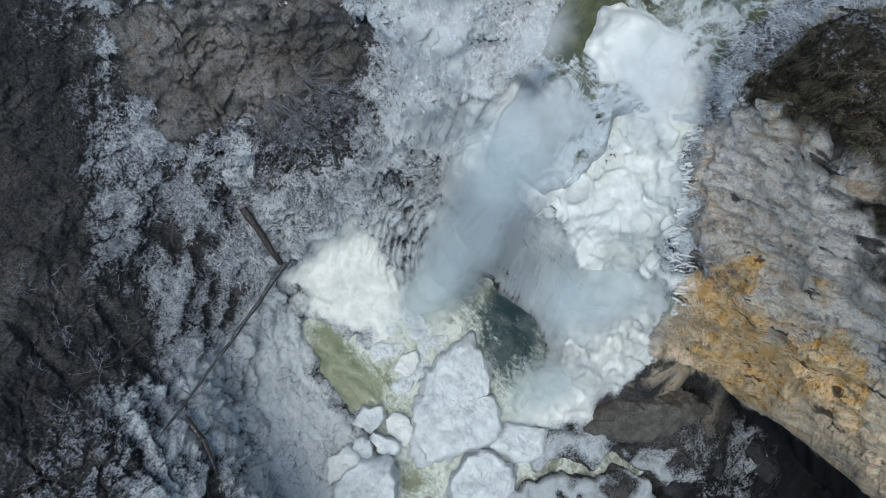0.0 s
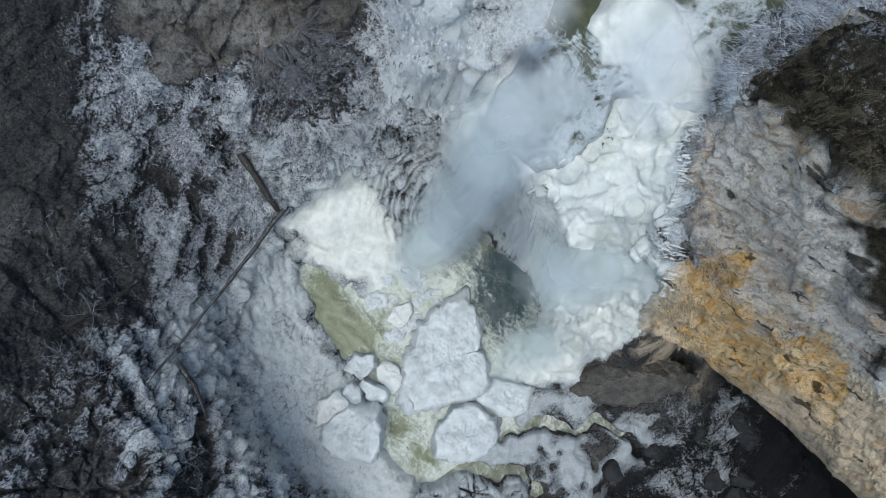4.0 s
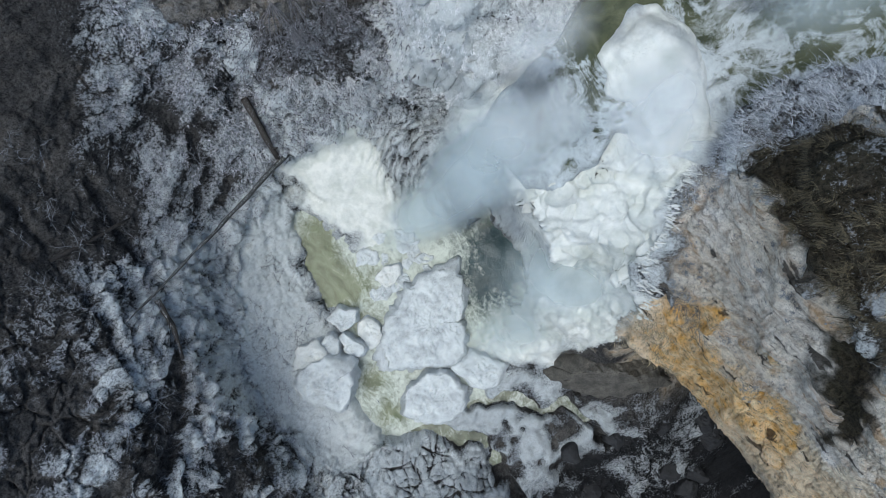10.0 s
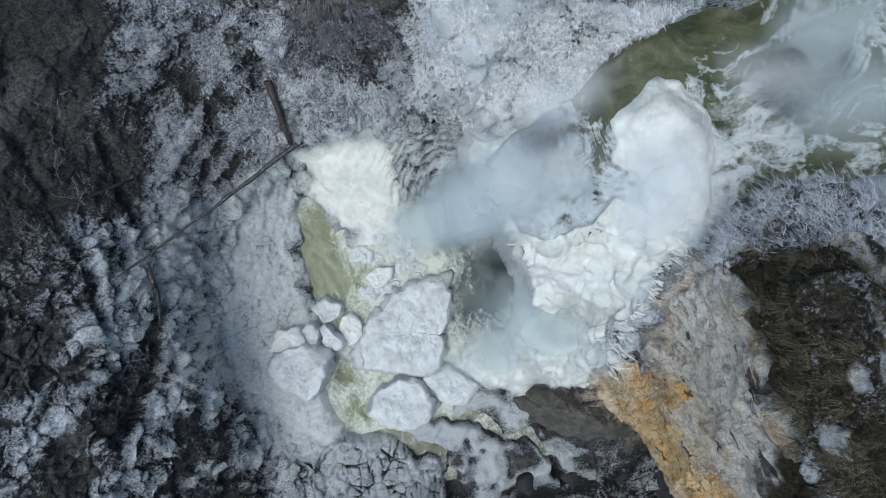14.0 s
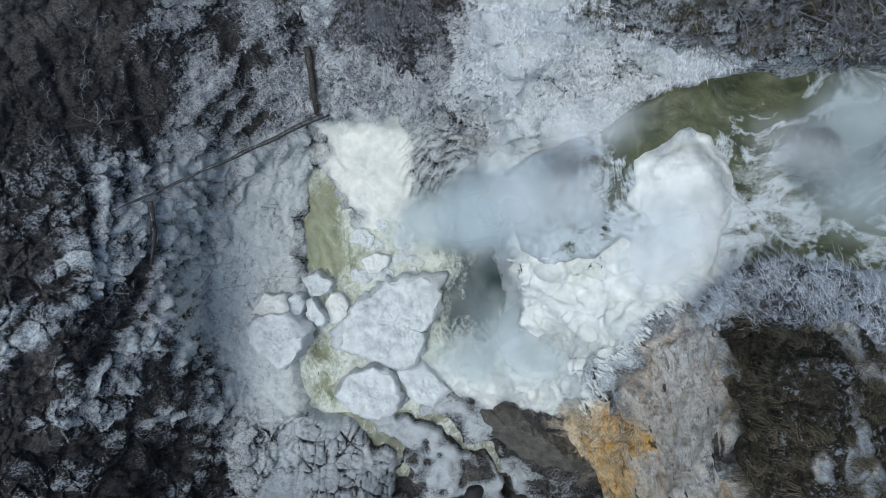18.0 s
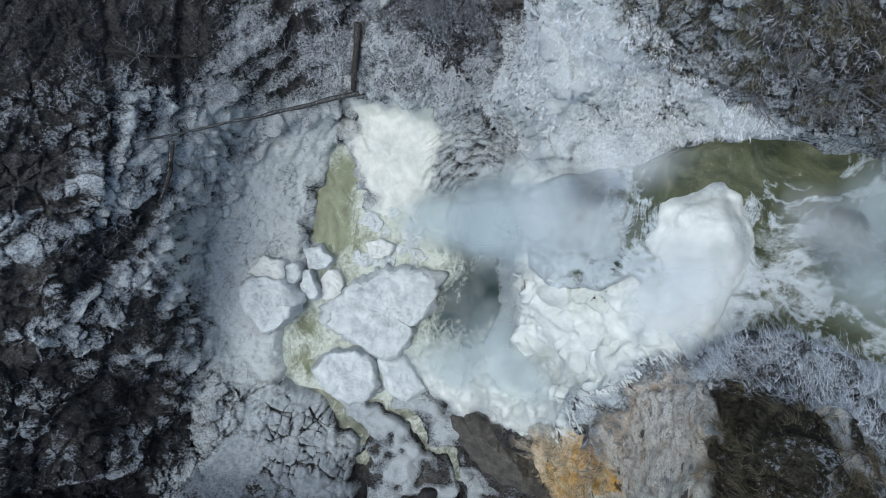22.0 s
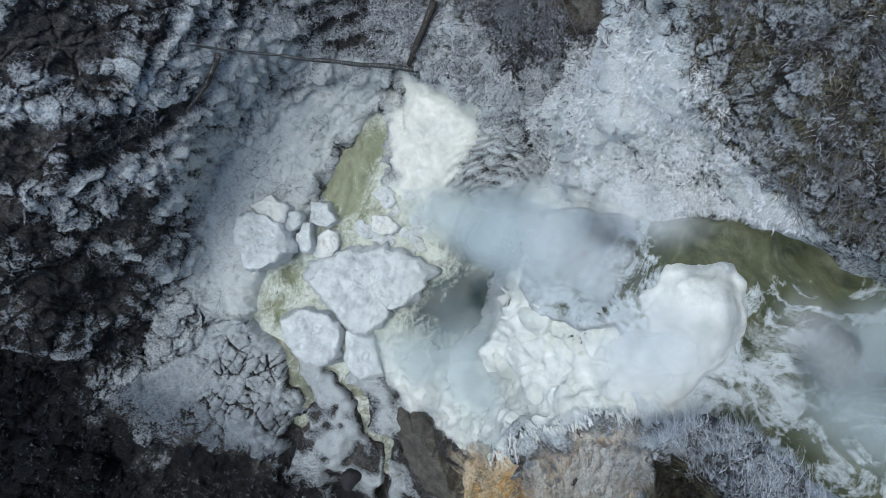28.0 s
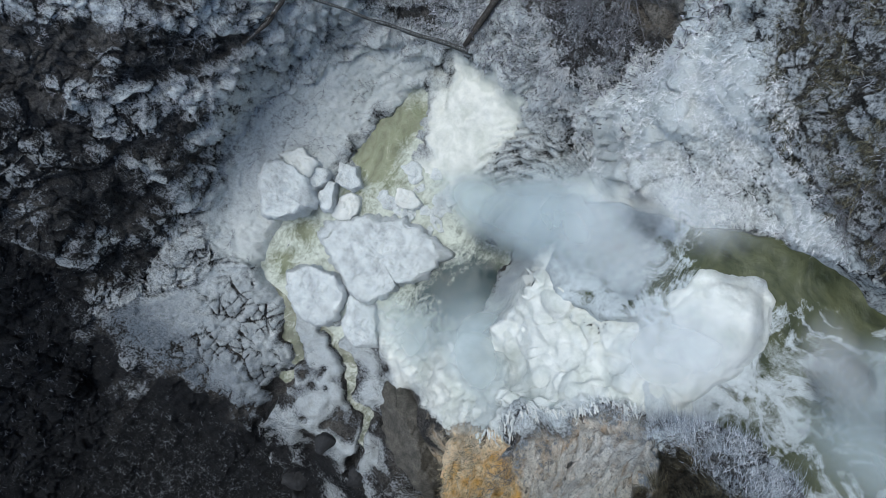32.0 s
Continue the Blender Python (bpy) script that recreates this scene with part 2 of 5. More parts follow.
# ---- plan: contour lines (x, y, height) and zones, in plan units, traced to fit the camera's view from TOP ----
CONTOURS = {
    "pool_bed": [(-263, 65, -0.8), (-280, -56, -0.9), (-240, -117, -0.7), (-190, -199, -0.5), (-273, -240, -0.5), (-297, -324, -0.5)],
    "shore_west": [(-277, 108, 0.5), (-291, 20, 0.5), (-322, -1, 0.5), (-319, -127, 0.5), (-295, -189, 0.3), (-303, -282, 0.3), (-320, -361, 0.3)],
    "bank": [(-334, 65, 1.3), (-371, 15, 1.4), (-388, -66, 1.4), (-416, -158, 1.3), (-429, -241, 1.2), (-389, -325, 1)],
    "west_foot": [(-369, 75, 2.2), (-422, 35, 2.4), (-460, -46, 2.4), (-487, -148, 2.4), (-492, -242, 2.2), (-463, -326, 2.2), (-454, -410, 2), (-468, -518, 1.4)],
    "west_mid": [(-344, 411, 6.8), (-454, 321, 6), (-534, 191, 6.5), (-559, 41, 7), (-572, -87, 7.4), (-569, -239, 7.6), (-569, -349, 6.4)],
    "west_high": [(-664, 591, 10), (-724, 381, 10), (-739, 191, 10), (-744, 41, 10.4), (-754, -119, 10.6), (-769, -259, 11), (-714, -389, 8.5), (-674, -549, 8)],
    "west_top": [(-1164, 791, 15), (-1164, 241, 15.5), (-1164, -259, 16), (-1164, -659, 15), (-1084, -1059, 13)],
    "southwest_foot": [(-430, -409, 2.6), (-470, -489, 2.6), (-520, -569, 3)],
    "southwest_slope": [(-639, -559, 6), (-584, -669, 3), (-504, -709, 0), (-454, -859, -3), (-454, -1009, -5)],
    "fan_edge": [(-496, -622, 2), (-409, -632, 1.7), (-292, -624, 1.2), (-170, -592, 0.7), (-132, -560, 0.4), (-90, -534, 0.3), (-8, -504, 0.2), (96, -534, -0.2)],
    "deep": [(-440, -705, -4), (-294, -690, -4.5), (-164, -650, -4), (-80, -615, -4), (6, -589, -3.5), (86, -619, -4), (156, -669, -5), (196, -809, -8), (36, -809, -9), (-224, -809, -8), (-364, -959, -8), (116, -1059, -10)],
    "fan": [(-314, -384, 1.1), (-350, -459, 1.5), (-410, -574, 1.9), (-344, -624, 1.5), (-274, -429, 1.0), (-240, -519, 1.0), (-200, -590, 0.8)],
    "gorge_floor": [(-130, -420, 0.5), (-100, -470, 0.5), (-44, -479, 0.4), (-20, -400, 0.5), (30, -430, 0.3), (60, -490, 0.1)],
    "north_apron": [(-369, 80, 2.0), (-277, 149, 1.2), (-216, 163, 1.6), (-136, 148, 2.0), (-96, 103, 1.8), (-137, 24, 0.6), (-217, 64, 0.6), (-198, -16, 0.3)],
    "north_low": [(-314, 291, 5), (-264, 316, 4.2), (-204, 236, 4.6), (-144, 201, 4.6), (-84, 179, 5), (-32, 141, 5.5), (16, 111, 4.5)],
    "north_mid": [(-314, 431, 8), (-194, 381, 8.2), (-124, 321, 8.6), (-49, 261, 9), (16, 216, 9.5), (56, 151, 10)],
    "north_high": [(-364, 631, 11), (-224, 591, 12), (-84, 481, 12), (-9, 356, 12.3), (36, 271, 13.2), (72, 171, 13.8)],
    "north_ridge": [(-184, 771, 14.5), (6, 521, 16), (56, 346, 16.8), (96, 241, 16.6), (114, 141, 15.4)],
    "north_bank": [(76, 601, 18.8), (151, 371, 19), (201, 291, 18.2), (276, 241, 17.6), (376, 226, 17.8), (456, 246, 18.2), (556, 246, 18.6), (706, 261, 19), (1016, 241, 19.5)],
    "north_top": [(216, 791, 21), (336, 401, 20.6), (466, 381, 20.4), (666, 401, 20.8), (1066, 421, 21.5)],
    "north_far": [(-834, 1041, 14), (-284, 1101, 16.5), (16, 1101, 20), (516, 1101, 22), (1116, 1101, 23)],
    "river_bed": [(286, 100, 16.2), (391, 143, 16.3), (542, 165, 16.4), (699, 163, 16.6), (913, 133, 17), (491, -37, 16.3), (598, -86, 16.4), (711, -125, 16.6), (932, -193, 17), (455, -106, 16.3)],
    "slide": [(248, 61, 16.2), (190, 32, 15.4), (121, 43, 14.6), (220, -37, 15.6), (152, -56, 14.9), (107, -36, 14.2)],
    "fall_brow": [(35, 78, 11.5), (77, 43, 13.4), (85, -66, 14), (75, -116, 14.3), (81, -177, 13), (99, -248, 11.4), (119, -299, 9.6)],
    "fall_foot": [(-67, 29, -0.4), (13, -6, -0.5), (48, -66, -0.6), (62, -137, -0.7), (59, -208, -0.7), (23, -254, -0.5), (-53, -249, -0.5)],
    "pool_east": [(-148, -76, -0.5), (-118, -117, -0.5), (-67, -127, -0.6), (-47, -178, -0.7), (-236, -194, -0.6), (-252, -251, -0.5)],
    "ice_top": [(128, -118, 15.2), (201, -96, 15.4), (260, -66, 16.2), (289, -37, 16.6), (242, -156, 15.2), (310, -156, 16.4), (163, -197, 13.8), (243, -237, 15)],
    "lobe": [(336, 32, 17.7), (393, 61, 18.0), (421, 17, 17.9), (361, -32, 17.6), (382, -76, 17.5), (397, -126, 17.4)],
    "lobe_rim": [(354, 88, 17.2), (306, 51, 17.2), (290, -22, 17.2), (323, -76, 17.2), (354, -136, 17.2), (412, -136, 17.1), (442, -67, 17.1), (459, 17, 17.1), (431, 80, 17.1), (392, 101, 17.1), (354, 88, 17.2)],
    "south_foot": [(-58, -332, 0.3), (23, -367, 0.5), (69, -408, 0.8), (100, -457, 0.8), (131, -517, 0.5)],
    "south_wall": [(109, -294, 6), (129, -340, 6.5), (150, -391, 6.8), (165, -443, 7.2), (184, -495, 7.6)],
    "south_brow": [(126, -248, 11.2), (172, -263, 12), (188, -319, 12.6), (201, -370, 12.8), (228, -442, 11.8), (242, -494, 11)],
    "cliff_edge": [(216, -509, 7.6), (240, -619, 8.8), (276, -809, 10), (326, -1059, 11)],
    "cliff_base": [(146, -439, 0.8), (178, -539, -1.2), (216, -669, -4.5), (251, -849, -7), (286, -1059, -9)],
    "cliff_face": [(230, -329, 14), (277, -400, 14.8), (284, -473, 14.4), (298, -551, 14), (345, -671, 15), (428, -971, 17)],
    "cliff_shoulder": [(312, -248, 17), (349, -302, 17.3), (368, -358, 18.4), (366, -473, 18.9), (393, -564, 19.3), (431, -701, 20), (519, -968, 21)],
    "cliff_top": [(401, -256, 18.2), (446, -306, 20), (456, -418, 20.8), (466, -501, 21.2), (515, -646, 21.8), (608, -910, 22.4)],
    "plateau": [(576, -275, 21), (609, -396, 22.4), (619, -539, 22.8), (701, -746, 23), (946, -431, 23.5), (975, -950, 24)],
    "south_bank": [(374, -184, 16.8), (447, -163, 17.5), (499, -143, 18.6), (571, -147, 19.2), (714, -189, 19.6), (938, -291, 20.2), (555, -215, 19.9), (718, -273, 20.6)],
}
ZONES = {
    "bank_snow": [(-262, 114), (-291, 20), (-322, -3), (-318, -127), (-295, -199), (-303, -282), (-322, -372), (-395, -390), (-455, -340), (-474, -273), (-481, -159), (-455, -56), (-411, 45), (-359, 80)],
    "apron_ice": [(-278, 174), (-196, 171), (-116, 164), (-74, 113), (-97, 19), (-138, -61), (-183, -46), (-228, 24), (-259, 102)],
    "watercourse": [(67, 43), (121, 87), (238, 110), (285, 144), (408, 205), (474, 228), (559, 217), (725, 238), (1086, 252), (1123, -290), (744, -179), (572, -155), (485, -155), (389, -196), (349, -156), (309, -76), (270, -57), (211, -106), (152, -106), (88, -86)],
    "lobe": [(354, 92), (306, 56), (286, -22), (319, -76), (354, -141), (415, -141), (446, -67), (463, 17), (435, 85), (392, 107)],
    "feather_ice": [(-121, 128), (-76, 147), (-7, 137), (13, 83), (-37, 33), (-97, 19), (-132, 64)],
    "fan_snow": [(-492, -616), (-431, -541), (-349, -400), (-311, -368), (-259, -360), (-220, -390), (-185, -430), (-160, -470), (-148, -560), (-168, -586), (-292, -616), (-409, -626)],
    "south_ice": [(-78, -280), (23, -249), (103, -197), (252, -176), (360, -176), (253, -277), (195, -375), (125, -387), (44, -357), (-48, -342)],
    "fall_ice": [(23, 83), (121, 111), (267, 120), (335, 71), (440, 99), (480, 31), (455, -116), (375, -186), (263, -257), (124, -278), (68, -197), (68, -106), (92, -36)],
    "north_frost": [(-36, 297), (22, 363), (120, 385), (205, 385), (290, 325), (380, 268), (500, 228), (415, 212), (285, 158), (247, 120), (42, 102), (-7, 142)],
    "north_turf": [(157, 370), (302, 292), (445, 242), (695, 248), (1084, 279), (1039, 946), (59, 990), (108, 631)],
    "shrub_dark": [(-213, 415), (-56, 412), (-36, 306), (-56, 249), (-135, 231), (-204, 280)],
    "north_rock": [(-346, 672), (-132, 666), (22, 466), (22, 325), (-56, 355), (-193, 433), (-350, 484)],
    "face": [(112, -374), (150, -362), (205, -360), (250, -380), (276, -441), (288, -546), (351, -703), (438, -971), (361, -1197), (232, -869), (198, -600), (172, -490), (138, -428)],
    "orange": [(185, -412), (225, -385), (253, -385), (284, -441), (297, -514), (344, -618), (371, -713), (301, -715), (243, -599), (202, -516)],
    "rim_grass": [(127, -379), (200, -383), (228, -421), (211, -484), (171, -495), (145, -433)],
    "grey_cliff": [(244, -329), (361, -216), (450, -276), (464, -418), (480, -647), (580, -965), (418, -972), (320, -651), (277, -494)],
    "plateau_turf": [(445, -276), (488, -235), (624, -274), (720, -323), (1130, -388), (1190, -1267), (689, -1181), (533, -751), (476, -521)],
    "edge_frost": [(312, -246), (374, -181), (499, -126), (571, -130), (713, -169), (1122, -270), (1130, -388), (720, -323), (633, -264), (488, -235), (410, -236)],
    "ledge_turf": [(415, -537), (452, -569), (472, -660), (457, -767), (397, -755), (420, -640)],
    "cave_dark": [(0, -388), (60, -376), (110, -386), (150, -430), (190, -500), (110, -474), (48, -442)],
    "west_all": [(-1284, 1241), (-224, 1241), (-184, 741), (-224, 381), (-314, 201), (-384, 111), (-454, -39), (-474, -179), (-444, -309), (-524, -419), (-1284, -459)],
    "west_dark": [(-1184, 1141), (-384, 1141), (-384, 701), (-524, 441), (-644, 281), (-714, 21), (-784, -19), (-1184, -19)],
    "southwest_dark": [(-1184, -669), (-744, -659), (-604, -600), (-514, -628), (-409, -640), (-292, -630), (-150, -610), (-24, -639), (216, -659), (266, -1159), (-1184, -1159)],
}
CHANNELS = [
    (20, [(-298, -190), (-312, -290), (-307, -360), (-254, -362)]),
    (13, [(-254, -362), (-219, -391), (-188, -406), (-163, -447), (-147, -507), (-143, -560)]),
    (9, [(-143, -377), (-84, -386), (-43, -421), (17, -450), (37, -500), (47, -545)]),
    (7, [(-145, -300), (-120, -330), (-128, -372)]),
]
GULLIES = [
    (9, 0.55, [(-882, -341), (-771, -302), (-682, -227), (-621, -159), (-570, -56), (-547, 5)]),
    (10, 0.5, [(-718, 168), (-687, 37), (-689, -97), (-763, -128), (-871, -139)]),
    (8, 0.5, [(-589, 276), (-588, 167), (-560, 76), (-577, -35), (-604, -118), (-693, -233)]),
    (12, 0.5, [(-667, -370), (-568, -300), (-462, -283)]),
    (8, 0.5, [(-761, -545), (-669, -435), (-600, -306)]),
    (6, 0.4, [(-550, -76), (-496, -35), (-443, 15), (-370, 55)]),
    (6, 0.55, [(-282, 182), (-274, 130), (-262, 112)]),
    (13, 0.6, [(-743, 308), (-707, 178), (-687, 37), (-687, -87), (-670, -180)]),
    (12, 0.6, [(-585, 246), (-573, 137), (-561, 36), (-586, -66), (-621, -159), (-661, -243), (-741, -350)]),
    (10, 0.5, [(-814, -286), (-727, -265), (-628, -201), (-519, -87), (-442, 30)]),
    (12, 0.5, [(-532, -519), (-561, -412), (-525, -305), (-476, -242)]),
    (12, 0.6, [(-871, -128), (-773, -107), (-708, -87), (-690, -159)]),
    (12, 0.6, [(-414, 322), (-366, 214), (-440, 136), (-513, 86)]),
    (9, 0.5, [(-274, 174), (-262, 129), (-225, 76)]),
    (8, 0.6, [(217, -393), (250, -345), (282, -306), (313, -277), (366, -234), (400, -226)]),
    (10, 0.6, [(-41, 345), (-22, 297), (-12, 248), (13, 190), (47, 131)]),
    (7, 0.35, [(91, 160), (121, 126), (160, 111), (218, 120)]),
    (6, 0.35, [(245, 278), (303, 244), (379, 224)]),
    (6, 0.3, [(289, -52), (260, -71), (221, -86), (182, -96), (167, -116)]),
    (6, 0.35, [(162, -106), (172, -136), (202, -136), (232, -146)]),
    (6, 0.3, [(221, -116), (261, -136), (310, -131)]),
    (7, 0.5, [(-498, 66), (-442, 35), (-400, 65), (-359, 82)]),
    (7, 0.6, [(-150, -281), (-99, -291), (-48, -342), (13, -383)]),
]


# ---- terrain: a fan of the camera's sight lines under the point TOP, sloped between contour lines ----
TOP, UNIT, STEP = 34.0, 1120.0, 2.5
FAN = (-1150, 1120, -1120, 1100)  # the fan's reach in plan units: x from, to; y from, to


def lattice(p, seed):
    """Smooth 3D value noise in -1..1 at the points p."""
    i = np.floor(p).astype(np.int64)
    f = p - i
    f = f * f * (3 - 2 * f)
    out = np.zeros(len(p))
    for dx in (0, 1):
        for dy in (0, 1):
            for dz in (0, 1):
                h = (i[:, 0] + dx) * 374761393 + (i[:, 1] + dy) * 668265263 + (i[:, 2] + dz) * 2147483647 + seed * 974711
                h = (h ^ (h >> 13)) * 1274126177
                h = ((h ^ (h >> 16)) & 0xFFFF) / 32767.5 - 1
                w = (f[:, 0] if dx else 1 - f[:, 0]) * (f[:, 1] if dy else 1 - f[:, 1]) * (f[:, 2] if dz else 1 - f[:, 2])
                out += h * w
    return out


def fractal(p, size, octaves, seed, gain=0.5, ridged=False):
    out, amp, q = np.zeros(len(p)), 1.0, p / size
    for k in range(octaves):
        n = lattice(q, seed + 17 * k)
        out += amp * (1 - 2 * np.abs(n) if ridged else n)
        q, amp = q * 2.03 + 11.3, amp * gain
    return out


def along(points, step):
    """Points every step along a line of corners."""
    out = []
    for a, b in zip(points, points[1:]):
        n = max(1, int(math.dist(a[:2], b[:2]) / step))
        out += [tuple(a[k] + (b[k] - a[k]) * i / n for k in range(len(a))) for i in range(n)]
    return out + [points[-1]]


def membrane():
    """Heights on a grid of 10 units, stretched like a skin over the contour lines."""
    x0, x1, y0, y1 = FAN
    z = None
    for step, rounds in ((80, 400), (40, 300), (20, 250), (10, 200)):
        nx, ny = (x1 - x0) // step + 2, (y1 - y0) // step + 2
        total, count = np.zeros((ny, nx)), np.zeros((ny, nx))
        for line in CONTOURS.values():
            for x, y, h in along(line, step * 0.5):
                i, j = round((y - y0) / step), round((x - x0) / step)
                if 0 <= i < ny and 0 <= j < nx:
                    total[i, j] += h
                    count[i, j] += 1
        fixed = count > 0
        held = total / np.maximum(count, 1)
        if z is None:
            z = np.full((ny, nx), 8.0)
        else:
            gy, gx = np.arange(ny) * step / last, np.arange(nx) * step / last
            z = sample(z, *np.meshgrid(gx, gy))
        for _ in range(rounds):
            z[fixed] = held[fixed]
            q = np.pad(z, 1, mode="edge")
            z = (q[:-2, 1:-1] + q[2:, 1:-1] + q[1:-1, :-2] + q[1:-1, 2:]) / 4
        last = step
    return z


def sample(z, x, y):
    x, y = np.clip(x, 0, z.shape[1] - 1.001), np.clip(y, 0, z.shape[0] - 1.001)
    j, i = x.astype(int), y.astype(int)
    u, v = x - j, y - i
    return (z[i, j] * (1 - u) + z[i, j + 1] * u) * (1 - v) + (z[i + 1, j] * (1 - u) + z[i + 1, j + 1] * u) * v


def inside(name, x, y, soft):
    """1 inside the zone, 0 outside, with an edge that is soft units wide."""
    poly = np.array(ZONES[name], float)
    best, odd = np.full(len(x), 1e9), np.zeros(len(x), bool)
    for a, b in zip(poly, np.roll(poly, -1, 0)):
        d = b - a
        s = np.clip(((x - a[0]) * d[0] + (y - a[1]) * d[1]) / (d @ d), 0, 1)
        best = np.minimum(best, np.hypot(x - a[0] - s * d[0], y - a[1] - s * d[1]))
        cross = (a[1] > y) != (b[1] > y)
        if a[1] != b[1]:
            odd ^= cross & (x < d[0] * (y - a[1]) / d[1] + a[0])
    return np.clip(0.5 + np.where(odd, best, -best) / soft, 0, 1)


SKIN = membrane()


def height(x, y):
    """The height of the bare skin at plan places x, y (arrays)."""
    return sample(SKIN, (x - FAN[0]) / 10, (y - FAN[2]) / 10)


def spot(x, y, lift=0.0):
    """The world place of a plan place, on the skin."""
    z = float(height(np.array([x]), np.array([y]))[0])
    return Vector((x * (TOP - z) / UNIT, y * (TOP - z) / UNIT, z + lift))


gx, gy = np.arange(FAN[0], FAN[1], STEP), np.arange(FAN[2], FAN[3], STEP)
NX, NY = len(gx), len(gy)
PX, PY = (a.ravel() for a in np.meshgrid(gx, gy))
plan = np.stack([PX, PY, 0 * PX], 1)
warp_x, warp_y = fractal(plan, 55.0, 3, 101), fractal(plan, 55.0, 3, 103)
PZ = height(PX + 11 * warp_x, PY + 11 * warp_y)
P = np.stack([PX * (TOP - PZ) / UNIT, PY * (TOP - PZ) / UNIT, PZ], 1)


def grid_normals(p):
    g = p.reshape(NY, NX, 3)
    n = np.cross(np.gradient(g, axis=1), np.gradient(g, axis=0)).reshape(-1, 3)
    return n / np.maximum(np.linalg.norm(n, axis=1, keepdims=True), 1e-9)


def line_gap(points, x, y):
    """Distance from plan places to a line."""
    gap = np.full(len(x), 1e9)
    for (ax, ay), (bx, by) in zip(points, points[1:]):
        dx, dy = bx - ax, by - ay
        k = np.clip(((x - ax) * dx + (y - ay) * dy) / (dx * dx + dy * dy), 0, 1)
        gap = np.minimum(gap, np.hypot(x - ax - k * dx, y - ay - k * dy))
    return gap


def split(x, y, size):
    """Distance to the cracks between irregular blocks."""
    x, y = x / size, y / size
    i, j = np.floor(x).astype(np.int64), np.floor(y).astype(np.int64)
    a, b = np.full(len(x), 9.0), np.full(len(x), 9.0)
    for di in (-1, 0, 1):
        for dj in (-1, 0, 1):
            h = (i + di) * 374761393 + (j + dj) * 668265263
            h = (h ^ (h >> 13)) * 1274126177
            d = np.hypot(i + di + (h & 255) / 255 - x, j + dj + ((h >> 9) & 255) / 255 - y)
            b = np.minimum(b, np.maximum(a, d))
            a = np.minimum(a, d)
    return (b - a) * size


def facets(x, y, size, seed, tilt):
    """Heights of irregular blocks, each with its own step and slope."""
    x, y = x / size, y / size
    i, j = np.floor(x).astype(np.int64), np.floor(y).astype(np.int64)
    a, out = np.full(len(x), 9.0), np.zeros(len(x))
    for di in (-1, 0, 1):
        for dj in (-1, 0, 1):
            h = (i + di) * 374761393 + (j + dj) * 668265263 + seed * 974711
            h = (h ^ (h >> 13)) * 1274126177
            h = (h ^ (h >> 16)) & 0xFFFFFFF
            ox, oy = i + di + (h & 255) / 255 - x, j + dj + ((h >> 8) & 255) / 255 - y
            d = np.hypot(ox, oy)
            v = ((h >> 16) & 63) / 31.5 - 1 + tilt * (ox * (((h >> 3) & 127) / 63.5 - 1) + oy * (((h >> 11) & 127) / 63.5 - 1))
            out = np.where(d < a, v, out)
            a = np.minimum(a, d)
    return out


wob = fractal(P, 1.2, 4, 5)
sway_x, sway_y = fractal(P, 3.2, 4, 7, 0.6), fractal(P, 3.2, 4, 8, 0.6)
FIRM = ("bank_snow", "fan_snow", "apron_ice", "watercourse", "lobe", "feather_ice", "south_ice", "fall_ice", "cave_dark", "rim_grass")
MASK = {k: inside(k, PX + 22 * wob + (0 if k in FIRM else 30) * sway_x, PY + 18 * np.roll(wob, 977) + (0 if k in FIRM else 26) * sway_y, 80 if k in ("southwest_dark", "west_dark") else 26) for k in ZONES}
ice_zone = np.maximum(MASK["fall_ice"], MASK["south_ice"])
smooth_zone = np.maximum.reduce([MASK["bank_snow"], MASK["apron_ice"], 0.55 * MASK["fall_ice"], 0.9 * MASK["fan_snow"], MASK["lobe"], 0.8 * np.clip((PY + 600) / 60, 0, 1) * np.clip((-335 - PY) / 25, 0, 1) * np.clip((PX + 260) / 40, 0, 1) * np.clip((110 - PX) / 40, 0, 1) * (PZ < 2.5)])
cliff_zone = np.maximum.reduce([MASK["face"], MASK["grey_cliff"], MASK["cave_dark"]])
N0 = grid_normals(P)
crag = fractal(P, 3.4, 4, 21, 0.42, True)
lump = fractal(P, 0.95, 3, 31)
fleck = fractal(P, 0.3, 2, 41)
knob = fractal(P, 0.5, 3, 43, 0.6, True)
ledge = fractal(P * (1, 1, 2.2), 1.5, 3, 51, 0.5, True)
# beds of the limestone cliff, dipping north
bed_p = np.stack([P[:, 0], P @ (0.2, -0.8, 0.55) * 0.3, P @ (0.0, 0.57, 0.82) * 1.5], 1)
bed = fractal(bed_p, 1.1, 3, 91, 0.5)
pocket = np.clip(fractal(P, 0.55, 2, 93) - 0.75, 0, 1)
wet = np.clip((0.5 - PZ) / 0.8, 0, 1)
steep = np.clip(1.25 - N0[:, 2], 0.25, 1)
flow = MASK["watercourse"] * (1 - MASK["lobe"])
rough = (1 - flow) * (1 - 0.85 * smooth_zone) * (1 - 0.8 * wet * (PY > -350)) * (1 - 0.9 * cliff_zone)
